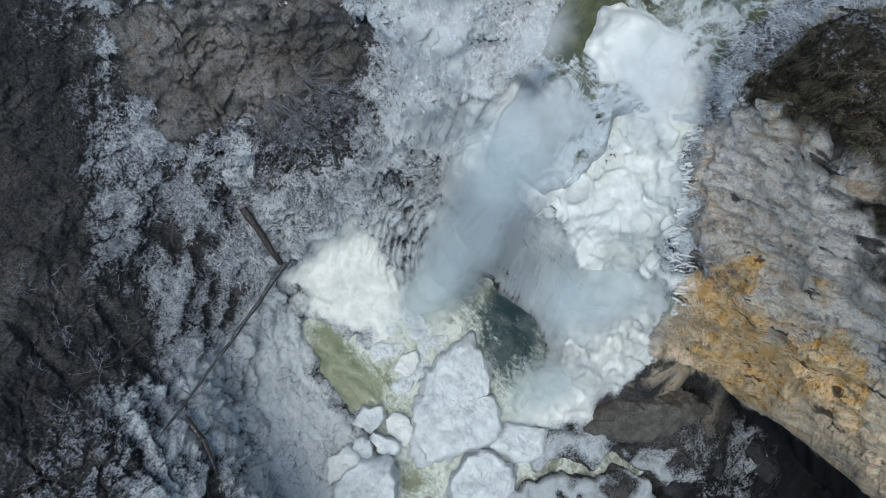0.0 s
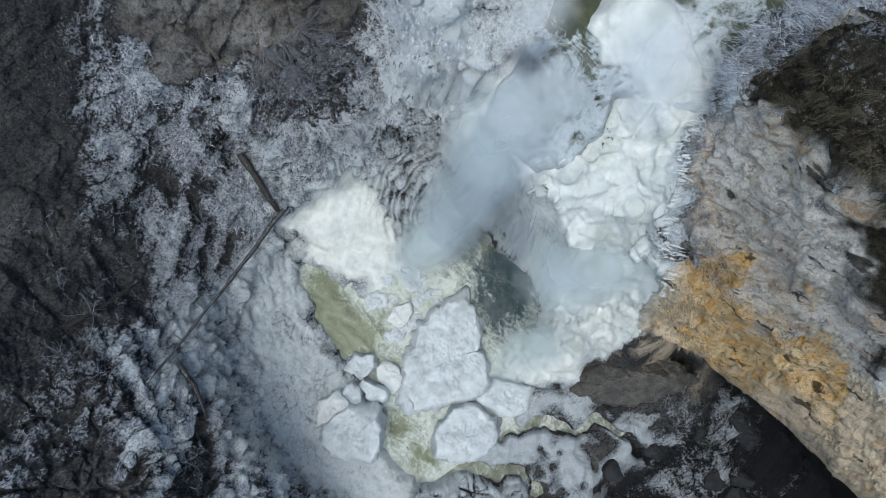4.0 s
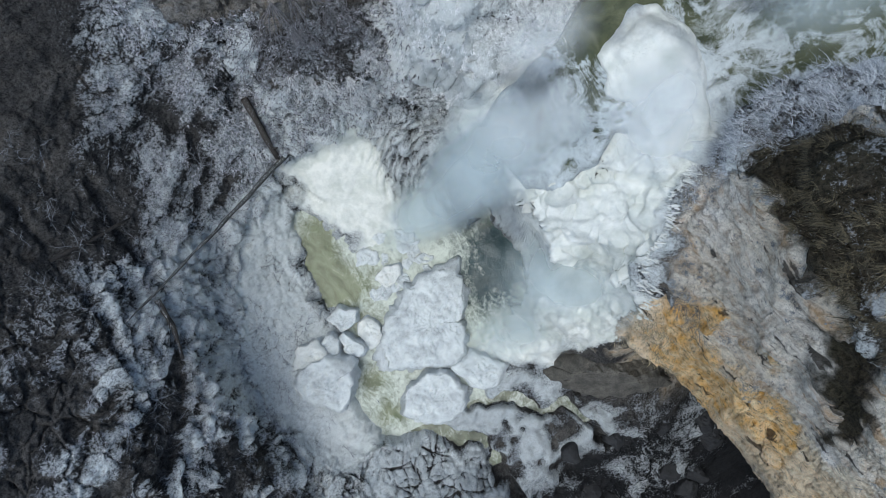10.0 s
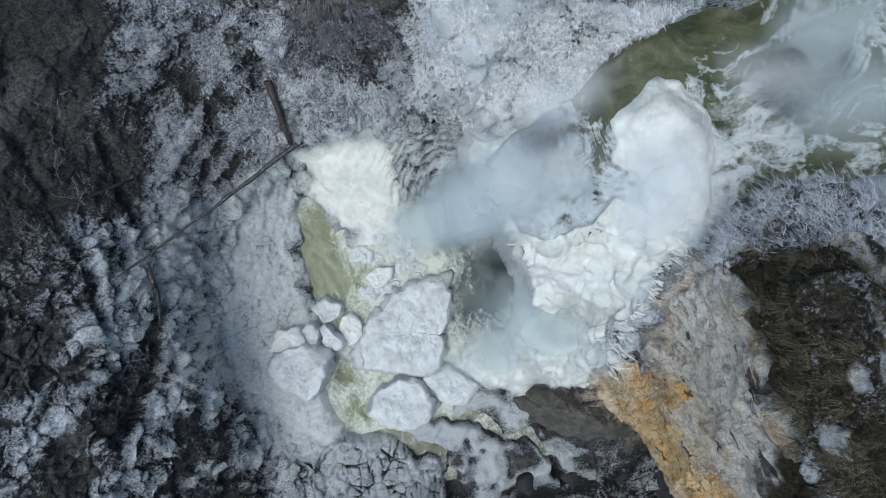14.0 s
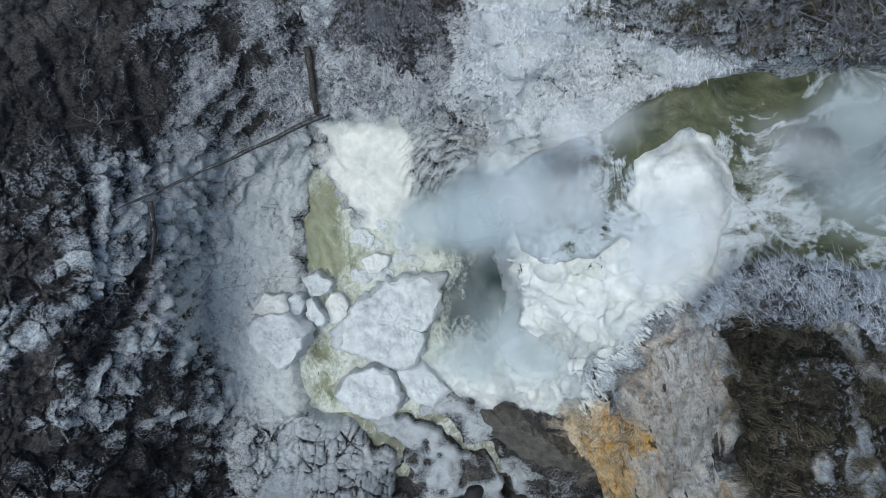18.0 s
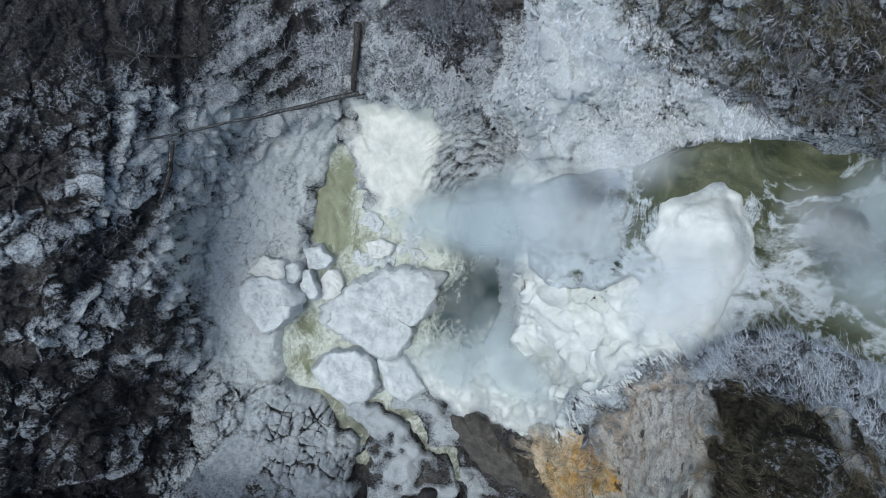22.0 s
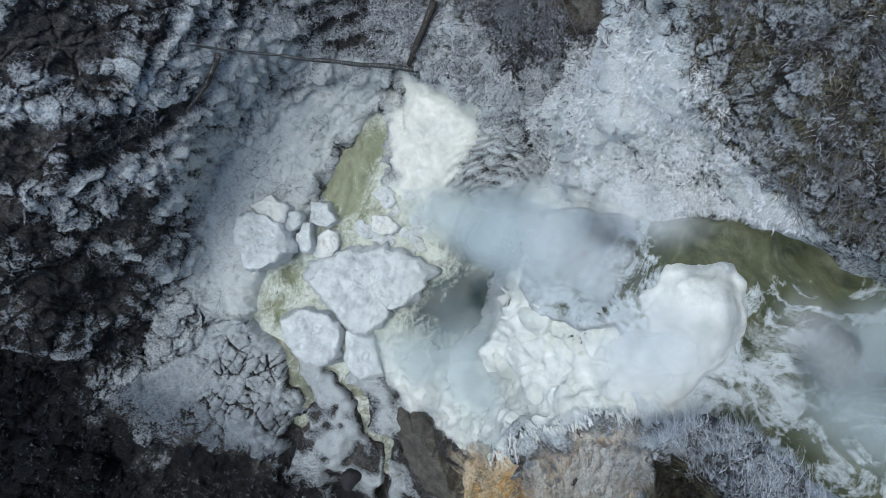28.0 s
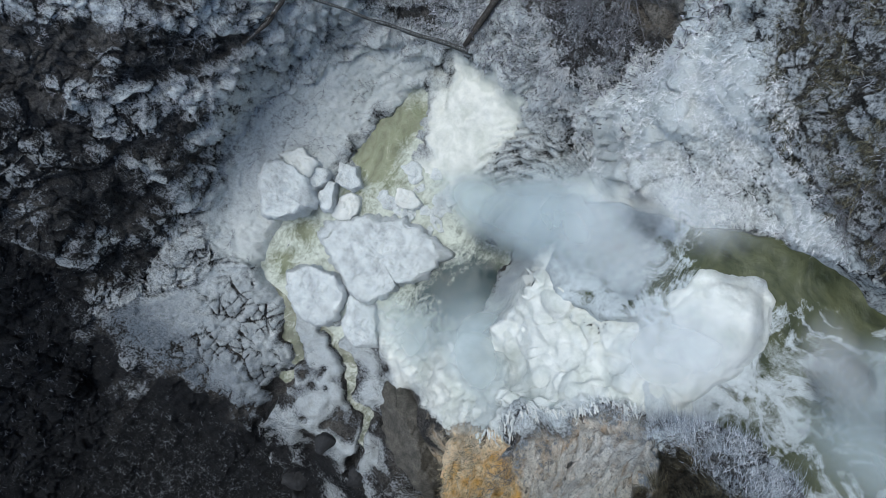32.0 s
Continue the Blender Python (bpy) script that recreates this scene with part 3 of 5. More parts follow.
# the northwest slope is smooth under its frosted heath
calm = np.clip((PY - 95) / 70, 0, 1) * np.clip((-255 - PX) / 40, 0, 1)
rough = rough * (1 - 0.6 * calm)
bx, by = P[:, 0] + 0.14 * wob + 0.3 * PZ, P[:, 1] + 0.14 * np.roll(wob, 977) + 0.2 * PZ
block = 0.2 * facets(bx, by * 1.5, 1.7, 3, 1.6) + 0.13 * facets(bx, by * 1.3, 0.75, 4, 1.6) + 0.06 * facets(bx, by, 0.34, 5, 1.4)
cu, cv = P @ (0.2, -0.8, 0.55), P @ (0.0, 0.57, 0.82)
slab = 0.2 * facets(cu * 0.45 + 0.2 * wob, cv * 1.3, 1.3, 6, 1.5) + 0.09 * facets(cu * 0.5 + 0.1 * wob, cv * 1.5, 0.5, 7, 1.5) + 0.05 * facets(cu * 0.6, cv * 1.4, 0.2, 8, 1.5)
push = rough * (0.42 * crag + 0.03 * lump + 0.22 * ledge * steep + 0.55 * block) + 0.07 * fleck * (1 - 0.5 * smooth_zone) * (1 - 0.9 * cliff_zone) * (1 - flow)
stipple = fractal(P, 0.2, 2, 45)
push += stipple * np.maximum(0.06 * MASK["bank_snow"], 0.085 * MASK["fan_snow"])
push += cliff_zone * (0.2 * bed - 0.55 * pocket + 0.8 * slab) - 0.12 * flow
# frost-split blocks of the rubble fan
kx, ky = P[:, 0] + 0.08 * wob, P[:, 1] * 0.8 + 0.08 * np.roll(wob, 977)
crack = np.clip(split(kx, ky, 1.1) / (0.05 + 0.1 * np.abs(lump)), 0, 1)
crack = np.minimum(crack, np.clip(split(kx + 9, ky, 0.55) / 0.06, 0.45, 1))
crack = 1 - (1 - crack) * np.clip(0.55 + 1.5 * fractal(P, 0.9, 2, 141), 0, 1)
broken = np.clip((PX + 0.45 * PY + 625) / 90 + 0.9 * sway_x, 0, 1) * np.clip((-PY - 375) / 30, 0, 1)
push += MASK["fan_snow"] * broken * (0.4 * (crack - 0.8) + 0.45 * block)
# joints that split the rock of the slopes, and finer cracks in the snow of the bank
jx, jy = P[:, 0] + 0.3 * wob + 0.5 * sway_x + 0.25 * PZ, P[:, 1] * 0.75 + 0.3 * np.roll(wob, 977) + 0.5 * sway_y + 0.2 * PZ
joint = np.clip(split(jx, jy, 2.3) / (0.05 + 0.22 * np.abs(lump)), 0, 1) * np.clip(split(jx + 5, jy, 0.95) / (0.04 + 0.1 * np.abs(knob)), 0.35, 1)
joint_zone = np.clip(rough * 1.2 - 0.2, 0, 1) * (1 - ice_zone) * (1 - MASK["fan_snow"]) * (1 - MASK["plateau_turf"]) * (1 - MASK["north_frost"])
rip = np.clip(split(jx * 1.2, jy, 0.55) / 0.06, 0, 1)
rip_zone = MASK["bank_snow"] * np.clip(0.3 + 1.6 * sway_x, 0, 1)
push += -0.3 * joint_zone * (1 - joint) - 0.08 * rip_zone * (1 - rip)
# ribs and grooves that run slantwise over the west side
along_rib, over_rib = P @ (0.66, 0.75, 0) + 0.9 * sway_x, P @ (0.75, -0.66, 0) + 0.5 * sway_y
rib = fractal(np.stack([along_rib * 0.3, over_rib, 0.4 * PZ], 1), 1.5, 4, 111, 0.55, True)
rib = (rib - rib.mean()) / rib.std()
# terraces on the west side
stair = PZ * 0.7 + 1.0 * fractal(P, 3.5, 3, 81) + 0.12 * P[:, 1]
stair = stair - np.floor(stair)
west = MASK["west_all"] * (1 - MASK["bank_snow"])
push += west * (1 - 0.6 * calm) * (0.2 * (np.minimum(stair, (1 - stair) * 5) - 0.4) + 0.15 * rib - rough * (0.42 * block + 0.22 * crag))
feather = np.sin(19 * np.hypot(P[:, 0] + 0.9, P[:, 1] - 0.3) + 2.5 * wob)
push += MASK["feather_ice"] * 0.09 * feather
gap = P.reshape(NY, NX, 3)
gap = np.maximum(np.linalg.norm(np.gradient(gap, axis=0), axis=2), np.linalg.norm(np.gradient(gap, axis=1), axis=2)).ravel()
push *= np.clip(0.16 / gap, 0.05, 1)
near = np.clip((TOP - PZ) / 24, 0.35, 1) * (1 + 0.5 * MASK["plateau_turf"])
cut = np.zeros(len(PX))
for wide, deep, line in GULLIES:
    gap = line_gap(line, PX + 9 * wob, PY + 7 * np.roll(wob, 977)) / (wide * (0.7 + 0.5 * np.abs(lump)))
    cut = np.maximum(cut, deep * np.exp(-gap * gap))
P = P + N0 * ((push - 0.6 * cut) * near)[:, None]
bed_cut = np.zeros(len(PX))
for wide, line in CHANNELS:
    gap_c = line_gap(line, PX + 16 * wob, PY + 14 * np.roll(wob, 977)) / wide
    bed_cut = np.maximum(bed_cut, np.clip(1.7 - 1.3 * gap_c, 0, 1))
shelf = np.clip((PY + 640) / 30, 0, 1) * np.clip((-335 - PY) / 25, 0, 1) * np.clip((PX + 260) / 40, 0, 1) * np.clip((110 - PX) / 40, 0, 1) * np.clip((PZ + 2.5) / 2.0, 0, 1) * (1 - ice_zone)
plates = fractal(P, 1.5, 3, 131, 0.55)
P[:, 2] += shelf * (0.55 * np.clip(plates, -1, 0.45) - 0.02) - 0.85 * bed_cut * np.clip((2.2 - PZ) / 1.0, 0, 1)
billow = np.abs(fractal(P, 2.0, 3, 61))
near_lip = np.exp(-((PX - 215) ** 2 / 105 ** 2 + (PY + 105) ** 2 / 42 ** 2)) 
rift = (1 - MASK["lobe"]) * near_lip * 0.55 * (1 - np.clip(split(jx * 1.1 + 3, jy * 1.5, 0.7) / (0.02 + 0.09 * np.abs(lump)), 0, 1)) * np.clip(0.4 + 2.0 * sway_y, 0, 1)
P = P + N0 * (ice_zone * (1 - flow) * (1 - MASK["lobe"]) * (0.15 * billow - 0.06 - 0.5 * rift) * near * np.clip(0.16 / gap, 0.05, 1))[:, None]
P = P + N0 * (MASK["lobe"] * (0.34 * np.abs(fractal(P, 1.9, 2, 67)) - 0.05))[:, None]

# the cliff's foot is cut back under the edge
undercut = np.exp(-(line_gap([q[:2] for q in CONTOURS["cliff_base"]], PX, PY) / 24) ** 2) * np.clip((8.0 - PZ) / 3.0, 0, 1)
P = P + undercut[:, None] * np.array((2.4, 0.5, 0.0))
snow = 0.49 + 0.18 * np.clip((PX + 640) / 150, 0, 1) + 0.3 * np.clip((PX + 600) / 60, 0, 1) * np.clip((160 - PY) / 60, 0, 1) * np.clip((PY + 300) / 90, 0, 1) + 0.17 * crag + 0.12 * block + 0.1 * lump - 0.12 * np.clip((PY - 90) / 80, 0, 1) * np.clip((-230 - PX) / 50, 0, 1) + west * (0.11 * np.clip((PX + 700) / 120, 0, 1) - 0.14 * np.clip((-PY - 120) / 120, 0, 1) + 0.13 * rib - 0.09 * crag)
# south: deep gorge reach, coloured near-black below for its shade
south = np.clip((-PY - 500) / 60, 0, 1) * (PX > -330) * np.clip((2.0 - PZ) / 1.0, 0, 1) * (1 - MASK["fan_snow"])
snow = snow + 0.1 * np.clip((PY - 140) / 40, 0, 1) * (PX > -280) * (PX < 60)
floor = np.clip((1.4 - PZ) / 0.8, 0, 1) * (PY > -640) * (PX > -330)
even = (crag - crag.mean()) / crag.std() * 0.7 + 0.5 * wob
stony = np.clip((-PY - 400) / 60, 0, 1) * (PX > -250)
snow = snow + (0.72 - 0.24 * stony + 0.24 * stony * even - snow) * floor
snow = snow + (0.38 - 0.3 * np.clip(-(PX - 40) / 120, 0, 1) * np.clip((-PY - 560) / 80, 0, 1) + 0.24 * even - snow) * south
snow = snow + (0.97 + 1.1 * np.clip(plates + 0.02, -0.7, 0) - 0.3 * np.clip((-PY - 500) / 80, 0, 1) - snow) * shelf * (1 - MASK["fan_snow"])
snow = snow - 0.5 * bed_cut * (PY < -370)
thinning = MASK["bank_snow"] * np.clip((-PX - 370 + 25 * sway_y) / 90, 0, 1) * np.clip((60 - PY) / 90, 0, 1)
snow = snow + (0.97 - 0.13 * thinning + 0.1 * thinning * even - snow) * np.maximum.reduce([MASK["bank_snow"], MASK["apron_ice"], ice_zone])
snow = snow + (0.93 + 0.07 * sway_y + 0.07 * fleck - 0.45 * np.clip((-PY - 535 + 30 * sway_x) / 80, 0, 1) + 0.12 * block * broken - snow) * MASK["fan_snow"] * (1 - MASK["bank_snow"])
snow = snow + (0.95 + 0.16 * even - snow) * MASK["north_frost"]
snow = snow + (0.5 + 0.14 * even - snow) * MASK["edge_frost"]
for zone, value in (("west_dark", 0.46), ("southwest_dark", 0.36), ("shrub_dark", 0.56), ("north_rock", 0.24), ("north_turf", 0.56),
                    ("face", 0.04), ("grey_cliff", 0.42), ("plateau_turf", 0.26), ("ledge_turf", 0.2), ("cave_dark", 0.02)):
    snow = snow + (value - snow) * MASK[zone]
snow = snow + 0.12 * MASK["north_turf"] * (1 - MASK["north_frost"]) * np.clip(2 * inside("north_frost", PX + 30 * sway_x, PY + 30 * sway_y, 300), 0, 1)
snow = snow + (0.82 + 0.13 * feather - snow) * MASK["feather_ice"] - 0.45 * cut - 0.9 * rift - 0.5 * pocket * cliff_zone
murk = calm * np.clip((-455 - PX - 40 * sway_x) / 60, 0, 1) * np.clip((PY - 140) / 50, 0, 1) * np.clip((360 - PY) / 60, 0, 1)
snow = snow + calm * (0.1 * np.clip((PX + 570) / 200, 0, 1) - 0.14 * np.clip((-500 - PX) / 80, 0, 1)) * (1 - murk) - 0.12 * murk - 0.1 * calm * crag
upper = np.clip((PY - 190 + 40 * sway_x) / 90, 0, 1) * np.clip((-215 - PX + 30 * sway_y) / 60, 0, 1)
# lower: slope in the gorge's shade, painted darker and with less snow
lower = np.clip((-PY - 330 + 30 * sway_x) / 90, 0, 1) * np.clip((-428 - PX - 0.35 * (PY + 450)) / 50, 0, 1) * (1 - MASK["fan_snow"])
far_west = west * np.clip((-530 - PX) / 90, 0, 1) * np.clip((190 - PY) / 90, 0, 1) * (1 - lower)
snow = snow - 0.1 * upper - 0.17 * lower + far_west * (0.16 + 0.07 * rib)
snow = snow - 0.3 * joint_zone * (1 - joint) - 0.34 * rip_zone * (1 - rip)
snow = snow - 0.95 * MASK["fan_snow"] * broken * (1 - crack)
outcrop = MASK["plateau_turf"] * np.clip(2.4 * fractal(P * (1.8, 0.9, 0.3), 1.1, 3, 79) - 0.6, 0, 1)
snow = snow + (0.5 - snow) * outcrop + 0.1 * MASK["plateau_turf"] * crag
turf = 0.05 + 0.75 * MASK["ledge_turf"] + 0.22 * MASK["west_dark"] + 0.75 * MASK["plateau_turf"] * (1 - outcrop) + 0.4 * MASK["north_turf"] + 0.3 * MASK["north_rock"]
warm = -0.15 * MASK["north_rock"] + MASK["orange"] * 1.1 + 0.68 * MASK["face"] * (1 - MASK["orange"])
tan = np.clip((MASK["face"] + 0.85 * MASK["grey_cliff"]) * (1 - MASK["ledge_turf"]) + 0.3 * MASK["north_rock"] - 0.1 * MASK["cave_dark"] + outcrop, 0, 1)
# shade below the overhang as colour: tan, warm and snow fade out
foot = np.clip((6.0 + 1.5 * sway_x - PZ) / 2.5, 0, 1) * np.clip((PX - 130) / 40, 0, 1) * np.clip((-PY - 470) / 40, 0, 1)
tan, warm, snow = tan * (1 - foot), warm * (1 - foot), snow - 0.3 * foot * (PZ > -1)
# shade painted on fan and shelf snow, deeper down the fan
snow_shade = MASK["fan_snow"] * (1 - MASK["bank_snow"]) * np.clip(0.12 + 0.75 * np.clip((-PY - 420) / 180, 0, 1) + 0.1 * sway_y + 0.12 * fleck + 0.3 * block * broken, 0, 0.95) + 0.22 * shelf * (1 - MASK["fan_snow"])
# deep gorge, cliff foot and hollow take shade as colour; west parts are just darker
LAYERS = {"snow_shade": np.clip(snow_shade, 0, 1), "snow": snow, "turf": turf, "warm": warm, "tan": tan, "ice": np.maximum.reduce([ice_zone, MASK["apron_ice"], 0.4 * MASK["bank_snow"] * (1 - thinning), 0.4 * MASK["north_frost"]]), "shade_tone": np.clip(0.7 * MASK["southwest_dark"] + 0.15 * MASK["west_dark"] + 0.2 * upper + 0.45 * lower + 0.35 * MASK["cave_dark"] + 0.95 * np.maximum(south, foot), 0, 1)}

GRID = np.arange(NX * NY).reshape(NY, NX)
QUADS = np.stack([GRID[:-1, :-1], GRID[:-1, 1:], GRID[1:, 1:], GRID[1:, :-1]], -1).reshape(-1, 4)


def terrain_piece(name, keep, label):
    faces = QUADS[keep]
    used, faces = np.unique(faces, return_inverse=True)
    me = bpy.data.meshes.new(name)
    me.vertices.add(len(used))
    me.vertices.foreach_set("co", P[used].ravel())
    me.loops.add(faces.size)
    me.loops.foreach_set("vertex_index", faces.ravel().astype(np.int32))
    n = faces.size // 4
    me.polygons.add(n)
    me.polygons.foreach_set("loop_start", np.arange(0, 4 * n, 4, dtype=np.int32))
    me.polygons.foreach_set("use_smooth", np.ones(n, bool))
    me.update(calc_edges=True)
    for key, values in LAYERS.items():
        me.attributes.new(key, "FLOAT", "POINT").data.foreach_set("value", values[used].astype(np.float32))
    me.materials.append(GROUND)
    return tagged(new(name, me), label, "ground", kind="structure")


cx, cy = PX[QUADS[:, 0]], PY[QUADS[:, 0]]
best = {k: MASK[k][QUADS[:, 0]] > 0.5 for k in MASK}
left = np.ones(len(QUADS), bool)


def take(name, keep, label):
    global left
    keep = keep & left
    if keep.any():
        terrain_piece(name, keep, label)
    left = left & ~keep


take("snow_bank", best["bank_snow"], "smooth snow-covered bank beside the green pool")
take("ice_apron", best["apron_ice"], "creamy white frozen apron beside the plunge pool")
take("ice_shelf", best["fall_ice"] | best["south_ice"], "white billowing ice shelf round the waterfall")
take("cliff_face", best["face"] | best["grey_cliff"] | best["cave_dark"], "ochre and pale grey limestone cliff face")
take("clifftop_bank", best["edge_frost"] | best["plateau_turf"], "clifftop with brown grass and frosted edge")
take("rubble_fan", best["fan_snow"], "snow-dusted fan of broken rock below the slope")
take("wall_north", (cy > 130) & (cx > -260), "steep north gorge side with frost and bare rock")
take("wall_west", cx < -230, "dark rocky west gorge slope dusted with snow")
take("ground", left, "rocky gorge floor with patches of snow, shade in its colour")


# ---- the land beyond the gorge, out to the horizon ----
def outer_ground():
    v, f, n = [], [], 96
    x0, x1, y0, y1 = FAN
    for k in range(n):
        a = 2 * math.pi * k / n
        c, s_ = math.cos(a), math.sin(a)
        r = min((x1 - 12 if c > 0 else x0 + 12) / c if abs(c) > 1e-6 else 1e9, (y1 - 12 if s_ > 0 else y0 + 12) / s_ if abs(s_) > 1e-6 else 1e9)
        j, i = round((r * c - x0) / STEP), round((r * s_ - y0) / STEP)
        e = P[min(i, NY - 1) * NX + min(j, NX - 1)]
        reach = math.hypot(e[0], e[1])
        top = e[2]
        for far, rise in ((reach - 0.3, top - 0.6), (reach + 6, max(top, 12)), (reach + 30, 24), (reach + 120, 28), (900, 30)):
            v.append((c * far, s_ * far, rise + (0 if far < reach else 0.4 * math.sin(7 * a + far))))
    for k in range(n):
        for q in range(4):
            f.append((k * 5 + q, k * 5 + q + 1, (k + 1) % n * 5 + q + 1, (k + 1) % n * 5 + q))
    me = bpy.data.meshes.new("ground_outer")
    me.from_pydata(v, [], f)
    me.polygons.foreach_set("use_smooth", [True] * len(f))
    for key, value in (("snow", 0.6), ("turf", 0.3), ("warm", 0.0), ("tan", 0.1), ("ice", 0.0), ("shade_tone", 0.0)):
        me.attributes.new(key, "FLOAT", "POINT").data.foreach_set("value", [value] * len(v))
    me.materials.append(GROUND)
    return tagged(new("ground_outer", me), "snow-dusted upland round the gorge", "ground", kind="structure")


outer_ground()


# ---- more materials ----
def make_snowy_rock(name, dark, light, cover):
    """Rock with snow on what faces up."""
    m, t, b = nodes_of(name)
    p = position(t)
    mid, fine = noise_tex(t, 2.2, 6, 0.65, p), noise_tex(t, 14.0, 5, 0.7, p)
    rock = blend(t, ramp(t, mid, [(0.3, 0.0), (0.7, 1.0)]), dark, light)
    rock = blend(t, ramp(t, fine, [(0.35, 0.7), (0.55, 0.0)]), rock, tuple(0.4 * c for c in dark))
    s = calc(t, "ADD", calc(t, "MULTIPLY_ADD", normal_z(t), 1.6, cover - 1.3), calc(t, "MULTIPLY_ADD", fine, 1.3, calc(t, "MULTIPLY_ADD", mid, 0.9, -1.1)))
    s = ramp(t, s, [(0.3, 0.0), (0.6, 1.0)])
    snow = blend(t, ramp(t, fine, [(0.3, 0.0), (0.6, 1.0)]), (0.34, 0.365, 0.39), (0.62, 0.66, 0.675))
    t.links.new(blend(t, s, rock, snow), b.inputs["Base Color"])
    b.inputs["Roughness"].default_value = 0.8
    bump(t, b, calc(t, "MULTIPLY_ADD", fine, 0.7, mid), 0.7, 0.06)
    return m


def make_snow(name, low, high, grit=0.0):
    """Crusted snow: soft hollows, fine grain, and grit strewn in patches."""
    m, t, b = nodes_of(name)
    p = position(t)
    mid, fine, grain = noise_tex(t, 1.3, 5, 0.6, p), noise_tex(t, 15.0, 6, 0.75, p), noise_tex(t, 50.0, 3, 0.8, p)
    col = blend(t, ramp(t, mid, [(0.3, 0.0), (0.7, 1.0)]), low, high)
    f = calc(t, "ADD", calc(t, "MULTIPLY", grain, 0.55), calc(t, "MULTIPLY_ADD", fine, 0.3, calc(t, "MULTIPLY", mid, 0.25)))
    col = blend(t, ramp(t, f, [(0.45, grit), (0.53, 0.0)]), col, (0.17, 0.175, 0.18))
    t.links.new(col, b.inputs["Base Color"])
    b.inputs["Roughness"].default_value = 0.75
    bump(t, b, calc(t, "MULTIPLY_ADD", fine, 0.8, calc(t, "MULTIPLY", grain, 0.3)), 0.8, 0.06)
    return m


def make_wood(name, dark, light, cover):
    m, t, b = nodes_of(name)
    p = position(t)
    n, fine = noise_tex(t, 3.0, 6, 0.7, p), noise_tex(t, 20.0, 4, 0.7, p)
    col = blend(t, ramp(t, n, [(0.3, 0.0), (0.7, 1.0)]), dark, light)
    s = calc(t, "ADD", calc(t, "MULTIPLY_ADD", normal_z(t), 0.7, cover - 1.2), calc(t, "MULTIPLY", fine, 1.5))
    t.links.new(blend(t, ramp(t, s, [(0.4, 0.0), (0.7, 1.0)]), col, (0.66, 0.69, 0.73)), b.inputs["Base Color"])
    b.inputs["Roughness"].default_value = 0.85
    bump(t, b, fine, 0.5, 0.02)
    return m


def make_plain(name, low, high, scale=3.0, island=False):
    """Twigs, blades and frost: a colour that varies from piece to piece."""
    m, t, b = nodes_of(name)
    if island:
        g = t.nodes.new("ShaderNodeNewGeometry")
        f = g.outputs["Random Per Island"]
    else:
        f = noise_tex(t, scale, 4, 0.6, position(t))
    t.links.new(blend(t, ramp(t, f, [(0.25, 0.0), (0.75, 1.0)]), low, high), b.inputs["Base Color"])
    b.inputs["Roughness"].default_value = 0.8
    return m


def make_water(name, low, high, foam, amount, stretch, gloss=0.12, deep=(0.018, 0.04, 0.043), lace=2.6, threads=0.0):
    """Moving water: clear colour, foam in drawn-out streaks."""
    m, t, b = nodes_of(name)
    p = position(t)
    big, fl = noise_tex(t, 0.45, 4, 0.55, p, 0.6), noise_tex(t, 1.0, 7, 0.66, position(t, stretch), 1.4)
    fine = noise_tex(t, 5.0, 5, 0.6, p, 0.8)
    col = blend(t, ramp(t, calc(t, "MULTIPLY_ADD", fl, 0.6, calc(t, "MULTIPLY", big, 0.45)), [(0.38, 0.0), (0.66, 1.0)]), low, high)
    col = blend(t, attr(t, "deep"), col, deep)
    a = calc(t, "ADD", calc(t, "MULTIPLY_ADD", fl, lace, calc(t, "MULTIPLY_ADD", fine, 0.7, -0.25 - 0.5 * lace)), calc(t, "MULTIPLY_ADD", attr(t, "foam"), 1.0, amount))
    thread = calc(t, "ABSOLUTE", calc(t, "SUBTRACT", noise_tex(t, 0.6, 5, 0.6, p, 1.6), 0.5))
    a = calc(t, "ADD", a, ramp(t, thread, [(0.0, threads), (0.09, 0.0)]))
    a = ramp(t, a, [(0.2, 0.0), (0.8, 1.0)])
    froth = blend(t, ramp(t, calc(t, "MULTIPLY_ADD", fl, 0.6, calc(t, "MULTIPLY", fine, 0.4)), [(0.35, 0.0), (0.6, 1.0)]), tuple(0.55 * c for c in foam), foam)
    t.links.new(blend(t, a, col, froth), b.inputs["Base Color"])
    t.links.new(calc(t, "MULTIPLY_ADD", a, 0.5, gloss), b.inputs["Roughness"])
    b.inputs["IOR"].default_value = 1.33
    bump(t, b, calc(t, "ADD", fl, calc(t, "MULTIPLY", fine, 0.4)), 0.3, 0.12)
    return m


def make_mist(name, colour, thick, scale, stretch=(1, 1, 1)):
    """Spray: thin scattering sheets whose density thins out to nothing at the rim."""
    m, t, b = nodes_of(name)
    n = noise_tex(t, scale, 5, 0.55, position(t, stretch), 0.8)
    d = calc(t, "MULTIPLY", attr(t, "dens"), calc(t, "MULTIPLY", ramp(t, n, [(0.25, 0.6), (0.7, 1.0)]), thick), 0, True)
    b.inputs["Base Color"].default_value = (*colour, 1)
    b.inputs["Roughness"].default_value = 1.0
    b.inputs["Specular IOR Level"].default_value = 0.0
    t.links.new(d, b.inputs["Alpha"])
    return m


